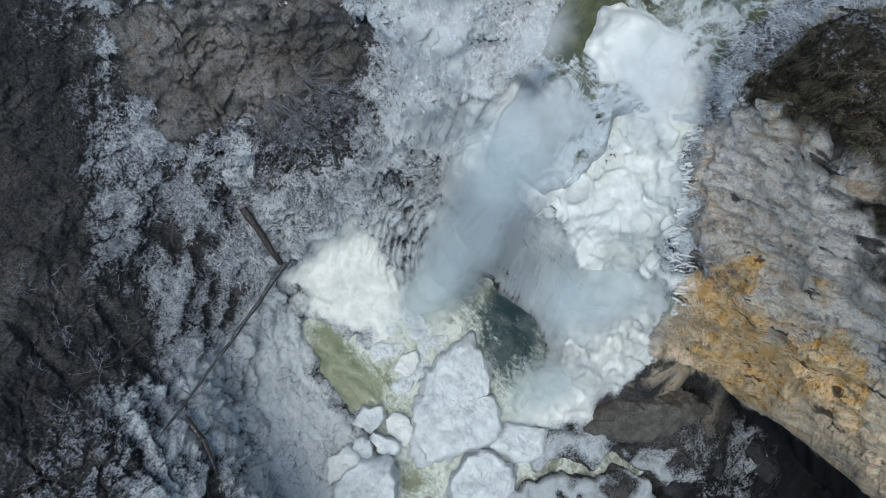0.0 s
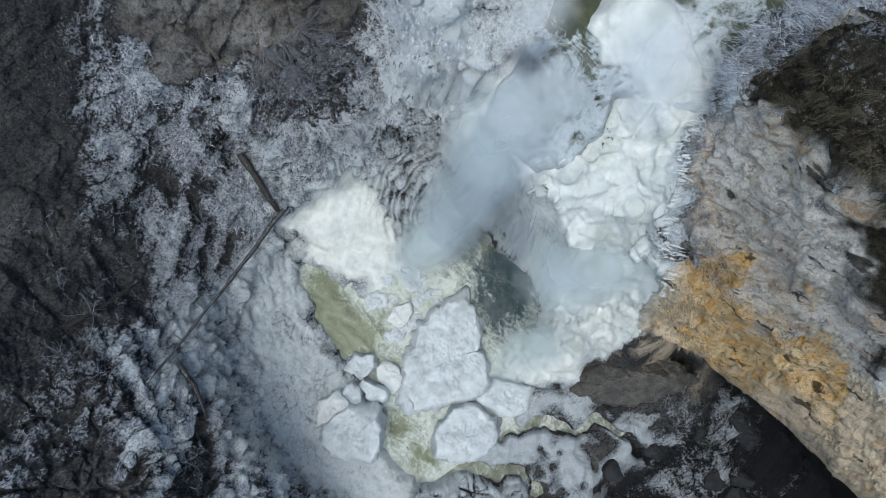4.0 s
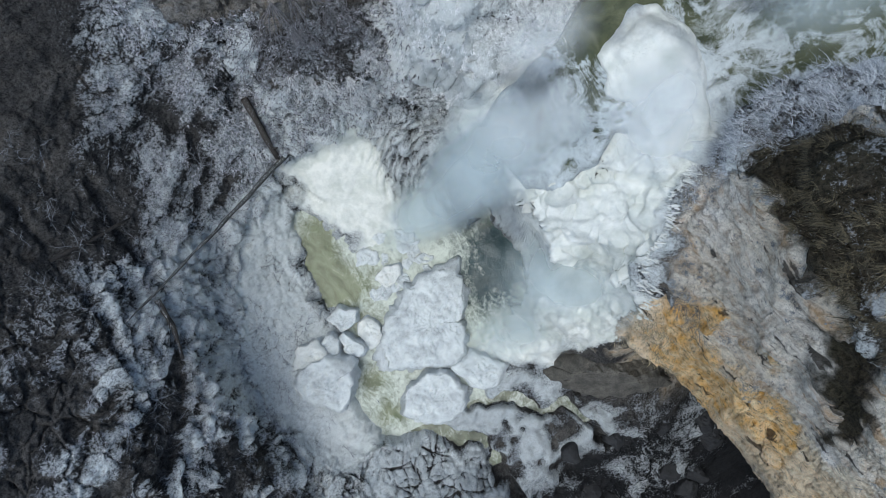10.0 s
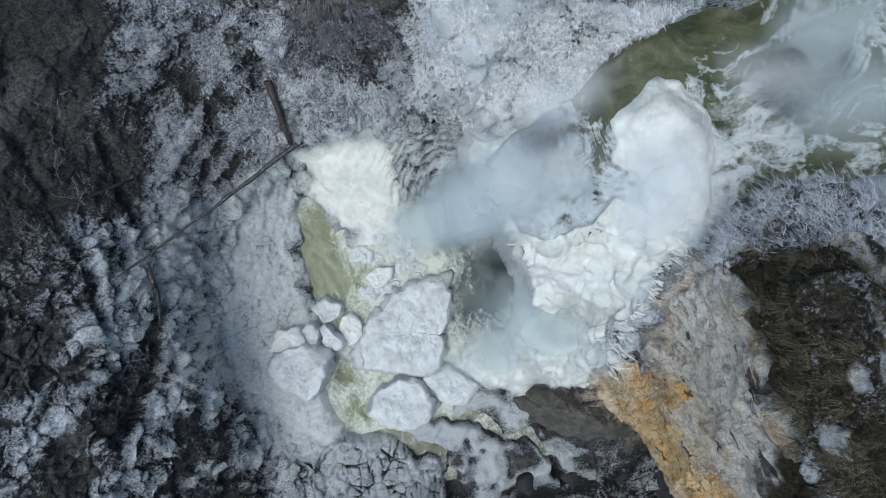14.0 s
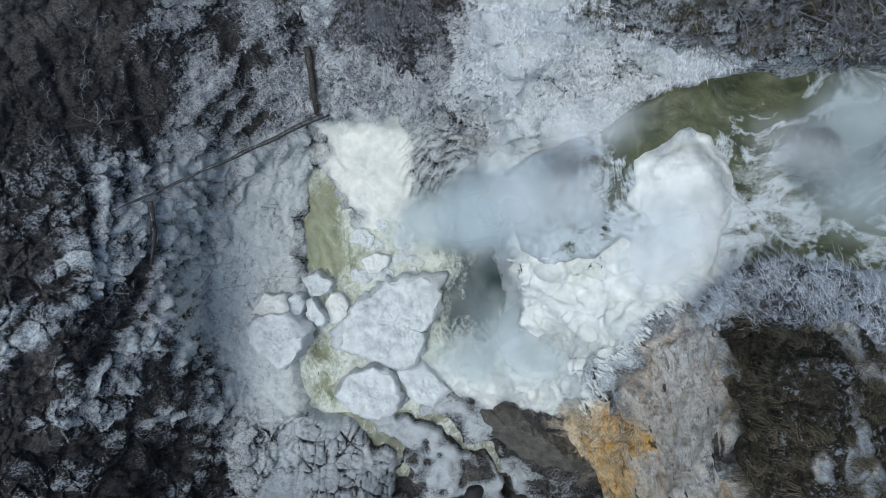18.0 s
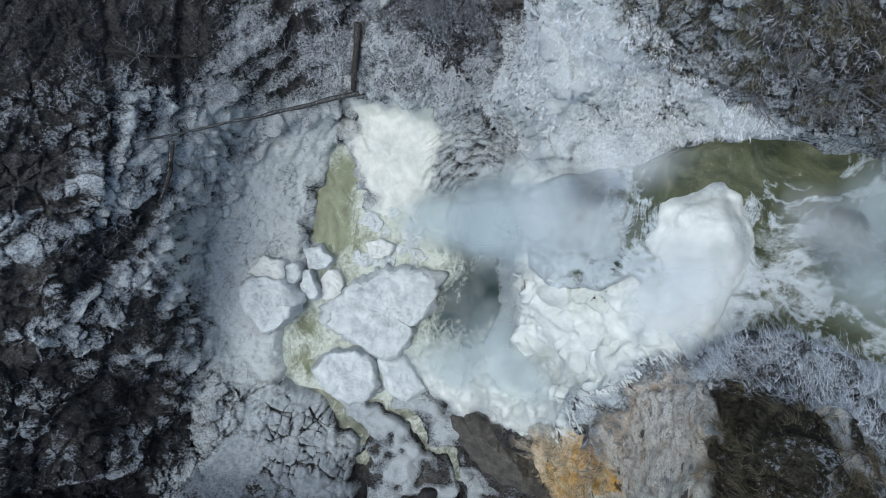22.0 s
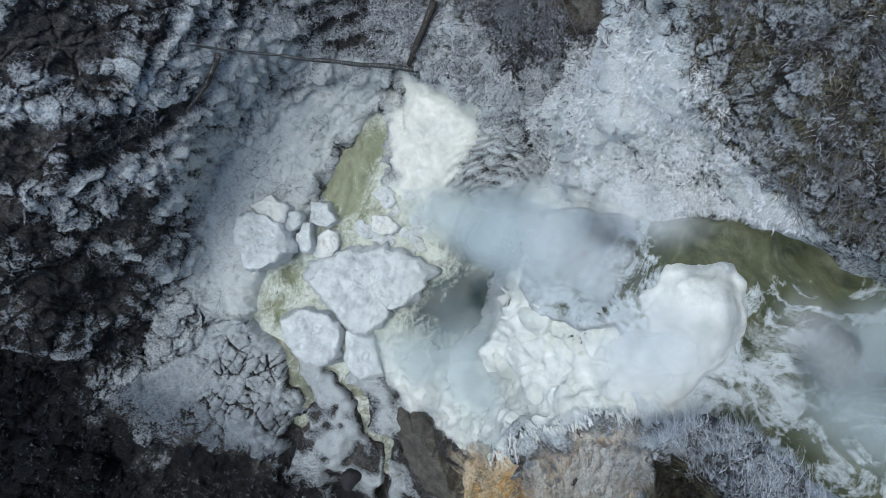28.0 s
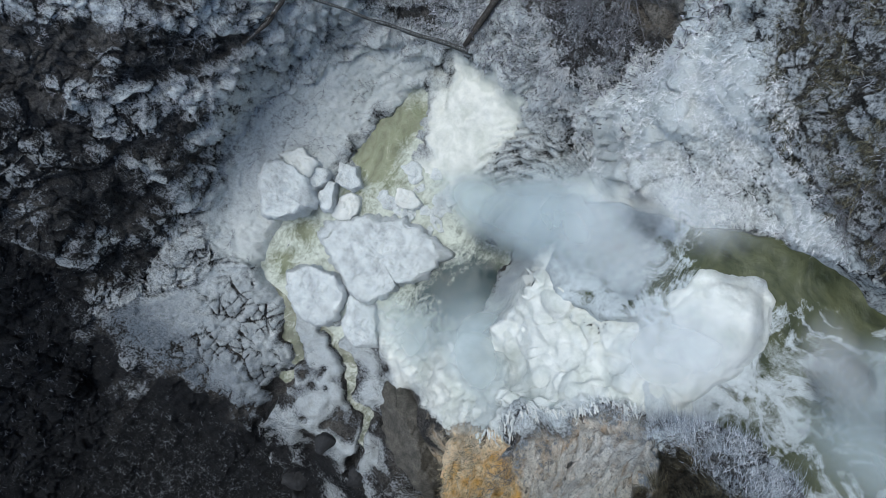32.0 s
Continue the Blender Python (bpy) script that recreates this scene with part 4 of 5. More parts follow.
ROCK_SNOW = make_snowy_rock("boulder_rock", (0.05, 0.052, 0.056), (0.2, 0.2, 0.2), 2.0)
ROCK_BARE = make_snowy_rock("bare_rock", (0.035, 0.033, 0.03), (0.15, 0.14, 0.118), -0.9)
# near-black tone carries the deep gorge's shade in the next rock
ROCK_SHADED = make_snowy_rock("shaded_rock", (0.008, 0.0085, 0.01), (0.03, 0.031, 0.034), -0.35)
SNOW = make_snow("settled_snow", (0.52, 0.56, 0.575), (0.7, 0.74, 0.735), 0.85)
ICE = make_snow("cream_ice", (0.64, 0.66, 0.63), (0.76, 0.775, 0.75), 0.15)
BARK = make_wood("grey_bark", (0.02, 0.021, 0.021), (0.085, 0.088, 0.085), 0.25)
BARK_DARK = make_wood("dark_bark", (0.015, 0.013, 0.012), (0.06, 0.052, 0.045), 0.15)
TWIG = make_plain("dark_twig", (0.05, 0.05, 0.055), (0.27, 0.27, 0.29), 4.0)
FROST_TWIG = make_plain("frosted_twig", (0.5, 0.52, 0.54), (0.88, 0.89, 0.9), 5.0)
HALF_TWIG = make_plain("dusted_twig", (0.06, 0.062, 0.068), (0.42, 0.45, 0.5), 6.0)
SLOPE_FROST = make_plain("slope_frost", (0.1, 0.102, 0.11), (0.55, 0.57, 0.62), island=True)
BUFF = make_plain("buff_grass", (0.12, 0.1, 0.065), (0.4, 0.34, 0.23), island=True)
HOAR = make_plain("hoar_frost", (0.62, 0.64, 0.65), (0.95, 0.96, 0.96), island=True)
DUSTED = make_plain("dusted_sprigs", (0.03, 0.03, 0.03), (0.42, 0.43, 0.48), island=True)
RIM_FROST = make_plain("rim_frost", (0.19, 0.21, 0.24), (0.66, 0.7, 0.74), island=True)
BANK_GRASS = make_plain("bank_grass", (0.035, 0.033, 0.022), (0.17, 0.155, 0.1), island=True)
# darker copy of the dusted sprigs, with the slope's shade in its colour
SHADED_SPRIG = make_plain("shaded_sprigs", (0.01, 0.01, 0.012), (0.12, 0.132, 0.155), island=True)
GRASS = make_plain("dead_grass", (0.02, 0.018, 0.012), (0.15, 0.125, 0.075), island=True)
POOL = make_water("pool_water", (0.07, 0.086, 0.04), (0.21, 0.235, 0.14), (0.58, 0.62, 0.55), -0.2, (1.4, 0.8, 1.0), lace=1.2)
RIVER = make_water("river_water", (0.032, 0.04, 0.022), (0.13, 0.138, 0.075), (0.5, 0.545, 0.555), -0.3, (0.75, 1.2, 1.0), 0.16, (0.03, 0.04, 0.03), lace=2.0, threads=0.75)
STREAM = make_water("stream_water", (0.06, 0.066, 0.045), (0.26, 0.275, 0.2), (0.58, 0.61, 0.56), -0.12, (1.0, 0.7, 1.0), lace=2.0, threads=0.25)
VEIL = make_mist("fall_veil", (0.54, 0.61, 0.63), 0.85, 0.5, (0.7, 1.6, 0.12))
MIST = make_mist("spray_mist", (0.45, 0.525, 0.53), 0.8, 0.4)
HAZE = make_mist("white_haze", (0.68, 0.71, 0.7), 0.7, 0.9)


# ---- builders ----
# camera tilt of the view whose pixels place the things below
TILT = pose(0, 0, 0, -3.954, 2.707, -0.187)
rng = random.Random(7)
NORMALS = grid_normals(P)


def clumped(x, y, size, seed, low=-0.2, high=0.3):
    """How thickly things grow at a plan place: patches of the given size."""
    v = noise.noise(Vector((x / size, y / size, seed))) + 0.5 * noise.noise(Vector((2.3 * x / size, 2.3 * y / size, seed + 9)))
    return min(1.0, max(0.0, (v - low) / (high - low)))


def view_place(x, y):
    """Plan place of a pixel in the camera's view; what is put there fits that view."""
    w = TILT @ Vector(((x - 784) / UNIT, (441 - y) / UNIT, -1))
    return UNIT * w.x / -w.z, UNIT * w.y / -w.z


def ground(x, y):
    """World place on the finished ground, and its normal, at a plan place."""
    j, i = min(max(round((x - FAN[0]) / STEP), 1), NX - 2), min(max(round((y - FAN[2]) / STEP), 1), NY - 2)
    k = i * NX + j
    n = Vector(P[k + 1] - P[k - 1]).cross(Vector(P[k + NX] - P[k - NX])).normalized()
    return Vector(P[k]), n


def level(x, y, z):
    """World place of a plan place at a known height."""
    return Vector((x * (TOP - z) / UNIT, y * (TOP - z) / UNIT, z))


def mesh_of(name, verts, faces, material, smooth=True, layers=None):
    me = bpy.data.meshes.new(name)
    me.from_pydata([tuple(v) for v in verts], [], faces)
    me.polygons.foreach_set("use_smooth", [smooth] * len(me.polygons))
    me.materials.append(material)
    for key, values in (layers or {}).items():
        me.attributes.new(key, "FLOAT", "POINT").data.foreach_set("value", values)
    me.update()
    return me


def thing(name, place, label, category, group=""):
    ob = new(name)
    ob.empty_display_size = 0.2
    ob.location = place
    return tagged(ob, label, category, group)


def part(name, mesh, parent, label=""):
    ob = new(name, mesh)
    ob.parent = parent
    return tagged(ob, label)


def wobble(v, size, amount, seed):
    return noise.noise(Vector(v) / size + Vector((seed * 7.1, seed * 3.3, seed))) * amount


def chisel(verts, chips, grow):
    """Knocks flat facets off a lump."""
    p = np.array([tuple(v) for v in verts])
    mid = np.array((0, 0, p[:, 2].min()))
    for way, keep in chips:
        w = np.array(way)
        d = (p - mid) @ w
        over = np.maximum(d - d.max() * keep - grow * 0.3, 0)
        p = p - 0.85 * over[:, None] * w
    return p.tolist()


def boulder(name, outline, low, high, label, category="boulder", group="", rock=None, cap=None, cap_share=0.86, tilt=(0, 0), thick=0.16):
    """A block with sloped, broken sides under a cap of snow. outline: world x, y corners, counter-clockwise."""
    for _ in range(1):
        outline = [(a[0] * k + b[0] * (1 - k), a[1] * k + b[1] * (1 - k)) for a, b in zip(outline, outline[1:] + outline[:1]) for k in (0.92, 0.08)]
    n = len(outline)
    cx, cy = sum(p[0] for p in outline) / n, sum(p[1] for p in outline) / n
    ring = [(x - cx, y - cy) for x, y in along([(*p,) for p in outline] + [outline[0]], 0.1)[:-1]]
    ring = [(x + wobble((x, y, 0), 0.6, 0.12, cx) + wobble((x, y, 0), 0.22, 0.1, cy), y + wobble((x, y, 9), 0.6, 0.12, cy) + wobble((x, y, 9), 0.22, 0.1, cx)) for x, y in ring]
    ob = thing(name, (cx, cy, low), label, category, group)
    k, seed, tall = len(ring), rng.random() * 40, high - low
    chips = [(Vector((math.cos(a) * q, math.sin(a) * q, math.sqrt(1 - q * q))), rng.uniform(0.84, 0.96)) for a, q in ((rng.uniform(0, 6.28), rng.uniform(0.3, 0.85)) for _ in range(7))]

    def shell(rows, top, share, lift, edge):
        """Rings from the foot up over the rim to the middle; the relief belongs to the place, not to the ring."""
        verts, faces = [], []
        for h, s in rows:
            for x, y in ring:
                fade = s ** 4
                q = s * share * (1 + fade * (wobble((x, y, h * tall), 0.6, edge, seed) + wobble((x, y, h * tall), 0.2, 0.45 * edge, seed + 5)))
                px, py = x * q, y * q
                relief = wobble((px, py, 0), 0.9, 0.16, seed + 3) + wobble((px, py, 0), 0.35, 0.12, seed + 6) + wobble((px, py, 0), 0.14, 0.07, seed + 8)
                verts.append((px, py, top * h + lift + (tilt[0] * px + tilt[1] * py + relief) * min(1.0, max(h, 0.0) * 1.5)))
        verts.append((0, 0, top * rows[-1][0] + lift + wobble((0, 0, 0), 0.9, 0.16, seed + 3)))
        for r in range(len(rows) - 1):
            faces.extend((r * k + i, r * k + (i + 1) % k, (r + 1) * k + (i + 1) % k, (r + 1) * k + i) for i in range(k))
        last = (len(rows) - 1) * k
        faces.extend((last + i, last + (i + 1) % k, len(verts) - 1) for i in range(k))
        return chisel(verts, chips, 0.0), faces

    rings = max(8, min(40, int(max(math.hypot(x, y) for x, y in ring) / 0.06)))
    peak = 0.55 if cap is False else 0.0
    crown = tuple((1.0 + peak * i / rings, 0.96 * (1 - i / rings)) for i in range(rings))
    verts, faces = shell(((0.0, 1.06), (0.3, 1.07), (0.6, 1.04), (0.82, 1.01), (0.95, 0.99), *crown), tall, 1.0, 0.0, 0.14)
    part("rock", mesh_of("rock", verts, faces, rock or ROCK_SNOW), ob, "dark weathered rock")
    if cap is not False:
        verts, faces = shell(((0.55, 0.99), (0.85, 1.0), (0.97, 0.985), *crown), tall, cap_share, thick, 0.2)
        part("snow_cap", mesh_of("snow_cap", verts, faces, cap or SNOW), ob, "crusted wind-packed snow")
    return ob


def view_outline(points, z):
    """World outline, counter-clockwise, of pixel corners in the camera's view, at height z."""
    out = [level(*view_place(*p), z).to_2d() for p in points]
    area = sum(a.x * b.y - b.x * a.y for a, b in zip(out, out[1:] + out[:1]))
    return [tuple(p) for p in (out if area > 0 else out[::-1])]


def blob(radius, corners=9, stretch=1.0, turn=0.0, rough=0.3):
    out = []
    for i in range(corners):
        a = 2 * math.pi * (i + rng.uniform(-0.3, 0.3)) / corners
        r = radius * (1 + rng.uniform(-rough, rough))
        x, y = r * math.cos(a) * stretch, r * math.sin(a)
        out.append((x * math.cos(turn) - y * math.sin(turn), x * math.sin(turn) + y * math.cos(turn)))
    return out


def tube(verts, faces, path, radii, sides=5):
    """Adds a tapered tube along path."""
    first = len(verts)
    for i, (p, r) in enumerate(zip(path, radii)):
        d = (path[min(i + 1, len(path) - 1)] - path[max(i - 1, 0)]).normalized()
        u = d.cross(Vector((0.3, 0.5, 0.81))).normalized()
        w = d.cross(u)
        verts += [p + (u * math.cos(a) + w * math.sin(a)) * r for a in (2 * math.pi * k / sides for k in range(sides))]
    for i in range(len(path) - 1):
        a = first + i * sides
        faces += [(a + k, a + (k + 1) % sides, a + sides + (k + 1) % sides, a + sides + k) for k in range(sides)]
    faces.append(tuple(first + (len(path) - 1) * sides + k for k in range(sides)))


def bend(start, way, length, steps, drift, rise=0.0):
    """A wandering line of points."""
    path, d = [Vector(start)], Vector(way).normalized()
    for _ in range(steps):
        d = (d + Vector((rng.uniform(-1, 1), rng.uniform(-1, 1), rng.uniform(-1, 1) + rise)) * drift).normalized()
        path.append(path[-1] + d * length / steps)
    return path


def branch_mesh(size, twigs, way, thick, material):
    """One branch of a bare shrub with the twigs that fork from it."""
    v, f, d = [], [], Vector(way)
    main = bend((0, 0, 0), d, size * rng.uniform(0.6, 1.0), 6, 0.16)
    tube(v, f, main, [thick * (1 - 0.14 * i) for i in range(7)], 5)
    for _ in range(twigs):
        side = d.normalized() + Vector((rng.uniform(-1, 1), rng.uniform(-1, 1), rng.uniform(-0.3, 0.8))) * 0.9
        sub = bend(main[rng.randint(1, 6)], side, size * rng.uniform(0.18, 0.45), 4, 0.25)
        tube(v, f, sub, [thick * 0.4 * (1 - 0.2 * k) for k in range(5)], 3)
        for _ in range(2):
            tip = bend(sub[rng.randint(1, 3)], side + Vector((rng.uniform(-1, 1), rng.uniform(-1, 1), rng.uniform(-0.2, 0.7))), size * rng.uniform(0.08, 0.2), 2, 0.3)
            tube(v, f, tip, [thick * 0.25, thick * 0.18, thick * 0.1], 3)
    return mesh_of("branch", v, f, material)


def blades(places, name, material, label, length, width, count, lean, spread, category="frost", droop=0.25, seed=3):
    """One object of very many small curved sprigs that stand on the ground at the plan places (x, y, size)."""
    q = np.repeat(np.array(places), count, 0)
    n, r = len(q), np.random.RandomState(seed + len(q))
    j = np.clip(np.rint((q[:, 0] - FAN[0]) / STEP).astype(int), 1, NX - 2)
    i = np.clip(np.rint((q[:, 1] - FAN[2]) / STEP).astype(int), 1, NY - 2)
    k = i * NX + j
    up = NORMALS[k]
    size = (length * q[:, 2] * r.uniform(0.5, 1.2, n))[:, None]
    o = P[k] - up * 0.03 + r.uniform(-1, 1, (n, 3)) * (0.35, 0.35, 0.0) * length * q[:, 2:3]
    d = up * 0.7 + np.array(lean) + r.normal(0, 1, (n, 3)) * (1, 1, 0.6) * spread
    d /= np.linalg.norm(d, axis=1, keepdims=True)
    s = np.cross(d, r.uniform(-1, 1, (n, 3)))
    s = s / np.linalg.norm(s, axis=1, keepdims=True) * width * q[:, 2:3]
    mid, tip = o + d * size * 0.55, o + d * size + np.array((lean[0], lean[1], -1)) * size * droop
    verts = np.stack([o - s, o + s, mid + s * 0.8, mid - s * 0.8, tip], 1).reshape(-1, 3)
    a = np.arange(n) * 5
    loops = np.stack([a, a + 1, a + 2, a + 3, a + 3, a + 2, a + 4], 1).ravel().astype(np.int32)
    starts = np.stack([np.arange(n) * 7, np.arange(n) * 7 + 4], 1).ravel().astype(np.int32)
    me = bpy.data.meshes.new(name)
    me.vertices.add(len(verts))
    me.vertices.foreach_set("co", verts.ravel())
    me.loops.add(len(loops))
    me.loops.foreach_set("vertex_index", loops)
    me.polygons.add(len(starts))
    me.polygons.foreach_set("loop_start", starts)
    me.update(calc_edges=True)
    me.materials.append(material)
    return tagged(new(name, me), label, category, kind="stuff")


def scatter(zone, tries, keep=lambda x, y: 1.0, box=None):
    """Random plan places inside a zone."""
    poly = np.array(ZONES[zone]) if zone else np.array(box)
    lo, hi = np.maximum(poly.min(0), (FAN[0] + 10, FAN[2] + 10)), np.minimum(poly.max(0), (FAN[1] - 10, FAN[3] - 10))
    r = np.random.RandomState(tries + len(poly))
    x, y = r.uniform(lo[0], hi[0], tries), r.uniform(lo[1], hi[1], tries)
    ok = inside(zone, x, y, 30) > r.uniform(0.2, 0.8, tries) if zone else np.ones(tries, bool)
    return [(a, b) for a, b, o in zip(x, y, ok) if o and rng.random() < keep(a, b)]


# ---- water ----
def water_sheet(name, box, depth, step, material, label, foam=None, ripple=0.03, deep=None):
    """A sheet of water over a box of the plan; depth(x, y) gives its height."""
    xs, ys = np.arange(box[0], box[1] + step, step), np.arange(box[2], box[3] + step, step)
    x, y = (a.ravel() for a in np.meshgrid(xs, ys))
    z = depth(x, y)
    p = np.stack([x * (TOP - z) / UNIT, y * (TOP - z) / UNIT, z], 1)
    p[:, 2] += ripple * fractal(p, 0.7, 3, 71)
    nx, ny = len(xs), len(ys)
    g = np.arange(nx * ny).reshape(ny, nx)
    q = np.stack([g[:-1, :-1], g[:-1, 1:], g[1:, 1:], g[1:, :-1]], -1).reshape(-1, 4)
    f = foam(x, y) if foam else np.zeros(len(x))
    me = mesh_of(name, p.tolist(), q.tolist(), material, layers={"foam": f.astype(np.float32), "deep": (deep(x, y) if deep else 0 * f).astype(np.float32)})
    return tagged(new(name, me), label, "water", kind="structure")


def bumpy(x, y, cx, cy, r):
    return np.exp(-((x - cx) ** 2 + (y - cy) ** 2) / (r * r))


def ragged(x, y):
    """An uneven edge between kinds of water."""
    return fractal(np.stack([x, y, 0 * x], 1), 70.0, 3, 73)


def slush(x, y):
    """Milky slush fills the pool but for the clear green reaches by the bank."""
    w = 16 * ragged(x, y)
    x, y = x + w, y + w
    clear = sum(a * bumpy(x, y, *view_place(px, py), r) for px, py, r, a in ((545, 400, 42, 1.1), (585, 350, 36, 0.9), (600, 440, 42, 0.9), (590, 520, 30, 0.6), (560, 620, 30, 0.7), (555, 690, 26, 0.7), (840, 530, 75, 0.75), (875, 492, 45, 0.6)))
    return 0.95 - np.clip(clear, 0, 1.15)


water_sheet("water_pool", (-330, 130, -366, 200), lambda x, y: np.full(len(x), 0.02), 5, POOL, "milky green meltwater pool with drifting slush",
            slush, 0.04,
            lambda x, y: np.clip(2.2 * bumpy(x, y, *view_place(840, 530), 80), 0, 1))
water_sheet("water_stream", (-330, 120, -490, -366), lambda x, y: np.minimum(-0.05 - 0.3 * np.clip((-y - 380) / 200, 0, 1), height(x, y) + 0.2), 6, STREAM,
            "dark stream with pale green shallows in the gorge", lambda x, y: 0.35 * bumpy(x, y, -40, -430, 130) - 0.3 * np.clip((-y - 500) / 100, 0, 1), 0.04)


def course(x, y):
    """The river flows level, then slides down to the brink; its edges dip under the ice and the banks."""
    w = ragged(x, y)
    m = inside("watercourse", x + 14 * w, y + 16 * w, 46)
    knots = [view_place(px, 360)[0] for px in (915, 960, 1030, 1090, 1135)]
    z = np.interp(x + 12 * ragged(x, y), knots, (14.4, 14.95, 15.8, 16.6, 17.05))
    m = np.clip((m - 0.08) / 0.45, 0, 1)
    return z * m + np.minimum(z - 0.3, height(x, y) - 1.2) * (1 - m)


def whiteness(x, y):
    seam = np.exp(-(line_gap([view_place(*q) for q in ((1120, 235), (1128, 290), (1100, 350), (1085, 420), (1010, 448))], x + 10 * ragged(x, y), y) / 13) ** 2)
    sweep = np.exp(-(line_gap([view_place(*q) for q in ((1125, 225), (1200, 225), (1280, 190), (1350, 165), (1420, 190))], x + 16 * ragged(x, y), y + 10 * ragged(y, x)) / 42) ** 2)
    return (-0.45 * seam - 0.8 * sweep + 0.65 * bumpy(x, y, *view_place(1400, 330), 95) + 0.5 * bumpy(x, y, *view_place(1400, 430), 50) + 0.35 * np.clip((x - 640) / 200, 0, 1)
            - 0.35 * bumpy(x, y, *view_place(1330, 180), 90) - 0.3 * bumpy(x, y, *view_place(1150, 250), 50) + 0.85 * np.clip((view_place(1165, 350)[0] - x + 30 * ragged(x, y) - 60 * bumpy(x, y, *view_place(1100, 220), 60)) / 80, 0, 1.2) + 0.75 * bumpy(x, y, *view_place(1270, 460), 75) + 0.5 * bumpy(x, y, *view_place(1500, 180), 80) + 1.0 * bumpy(x, y, *view_place(1215, 535), 40) + 0.4 * bumpy(x, y, *view_place(1240, 400), 95))


water_sheet("water_river", (view_place(890, 380)[0], 1115, -215, 330), course, 4, RIVER, "dark green river with foam above the waterfall", whiteness, 0.05)


def veil(name, across, steps, start, end, drop, throw, dens, material, parent, bow=0.0, seed=0):
    """A falling sheet: leaves the brink between start and end, and flies out while it drops."""
    verts, faces, d = [], [], []
    for i in range(steps + 1):
        h = i / steps
        for j in range(across + 1):
            s = j / across
            a = start.lerp(end, s)
            spread = 1 + 0.55 * h
            mid = start.lerp(end, 0.5)
            p = mid + (a - mid) * spread + Vector(throw) * math.sqrt(h) + Vector((0, 0, -drop * h))
            p += Vector((bow * math.sin(math.pi * s), 0, 0))
            q = Vector((p.x, p.y, p.z * 0.06))
            p += Vector((wobble(q, 1.6, 0.3, seed), wobble(q, 1.3, 0.3, seed + 3), 0))
            verts.append(p)
            d.append(dens * min(1, 3.2 * s * (1 - s)) ** 1.3 * min(1, 9 * h + 0.35) * min(1, 2.2 * (1 - h)))
    k = across + 1
    faces = [(i * k + j, i * k + j + 1, (i + 1) * k + j + 1, (i + 1) * k + j) for i in range(steps) for j in range(across)]
    part(name, mesh_of(name, verts, faces, material, layers={"dens": d}), parent)


def cloud(name, centre, rx, ry, turn, rise, layers, dens, label, material=None):
    """Drifting spray: a few bowed sheets that thin out to the rim."""
    ob = thing(name, centre, label, "mist")
    for l in range(layers):
        verts, faces, d, n = [], [], [], 22
        off = Vector((rng.uniform(-0.2, 0.2) * rx, rng.uniform(-0.2, 0.2) * ry, rise * l / max(1, layers - 1)))
        for i in range(n + 1):
            for j in range(n + 1):
                u, v = 2 * i / n - 1, 2 * j / n - 1
                r = math.hypot(u, v)
                x, y = u * rx, v * ry
                p = Vector((x * math.cos(turn) - y * math.sin(turn), x * math.sin(turn) + y * math.cos(turn), 0)) + off
                p.z += 0.5 * rise / layers * (1 - r * r) + wobble(p, 1.3, 0.3, l + 3)
                rag = r + 0.45 * noise.noise(p * 0.45 + Vector((l * 5, 0, 0)))
                d.append(dens * max(0.0, min(1.0, 1.25 * (1 - rag))) ** 1.4 if r < 1 else 0.0)
                verts.append(p)
        faces = [(i * (n + 1) + j, (i + 1) * (n + 1) + j, (i + 1) * (n + 1) + j + 1, i * (n + 1) + j + 1) for i in range(n) for j in range(n)]
        part("spray", mesh_of("spray", verts, faces, material or MIST, layers={"dens": d}), ob)
    return ob


brink_a, brink_b = level(*view_place(925, 300), 13.9), level(*view_place(930, 455), 14.1)
fall = thing("waterfall", (brink_a + brink_b) / 2, "misty veil of falling water over the ice brink", "waterfall")
fall_base = fall.location.copy()
for k in range(2):
    veil("falling_sheet", 24, 44, brink_a - fall_base + Vector((0.25 * k, 0, 0)), brink_b - fall_base + Vector((0.25 * k, 0, 0)), 13.7, (-3.6 + 0.75 * k, -0.5 + 0.1 * k, 0),
         1.0 - 0.15 * k, VEIL, fall, -0.2, 3.0 * k)
cloud("spray_cloud", level(*view_place(785, 375), 0.9), 3.2, 1.9, 0.1, 2.0, 2, 1.0, "pale blue-grey spray over the plunge pool")
cloud("spray_cloud", level(*view_place(850, 375), 7.0), 3.2, 2.0, 0.1, 2.0, 2, 0.6, "pale blue-grey spray beside the falling water")
cloud("spray_cloud", level(*view_place(840, 630), 2.0), 3.6, 1.7, -0.2, 2.0, 2, 0.6, "thin spray drifting beside the ice wall")
cloud("spray_cloud", level(*view_place(945, 600), 10.0), 3.6, 1.9, -0.4, 2.0, 2, 0.85, "thin spray drifting over the ice shelf")
cloud("spray_cloud", level(*view_place(915, 370), 15.6), 2.5, 1.8, 0.2, 0.8, 2, 0.75, "pale spray above the brink of the fall")
cloud("river_fog", level(*view_place(1570, 365), 17.6), 3.2, 1.6, -0.1, 0.8, 2, 0.62, "bluish fog bank over the river")
cloud("river_fog", level(*view_place(1215, 440), 18.4), 2.0, 1.5, 0.6, 0.5, 2, 0.75, "thin pale spray beside the ice lobe", HAZE)
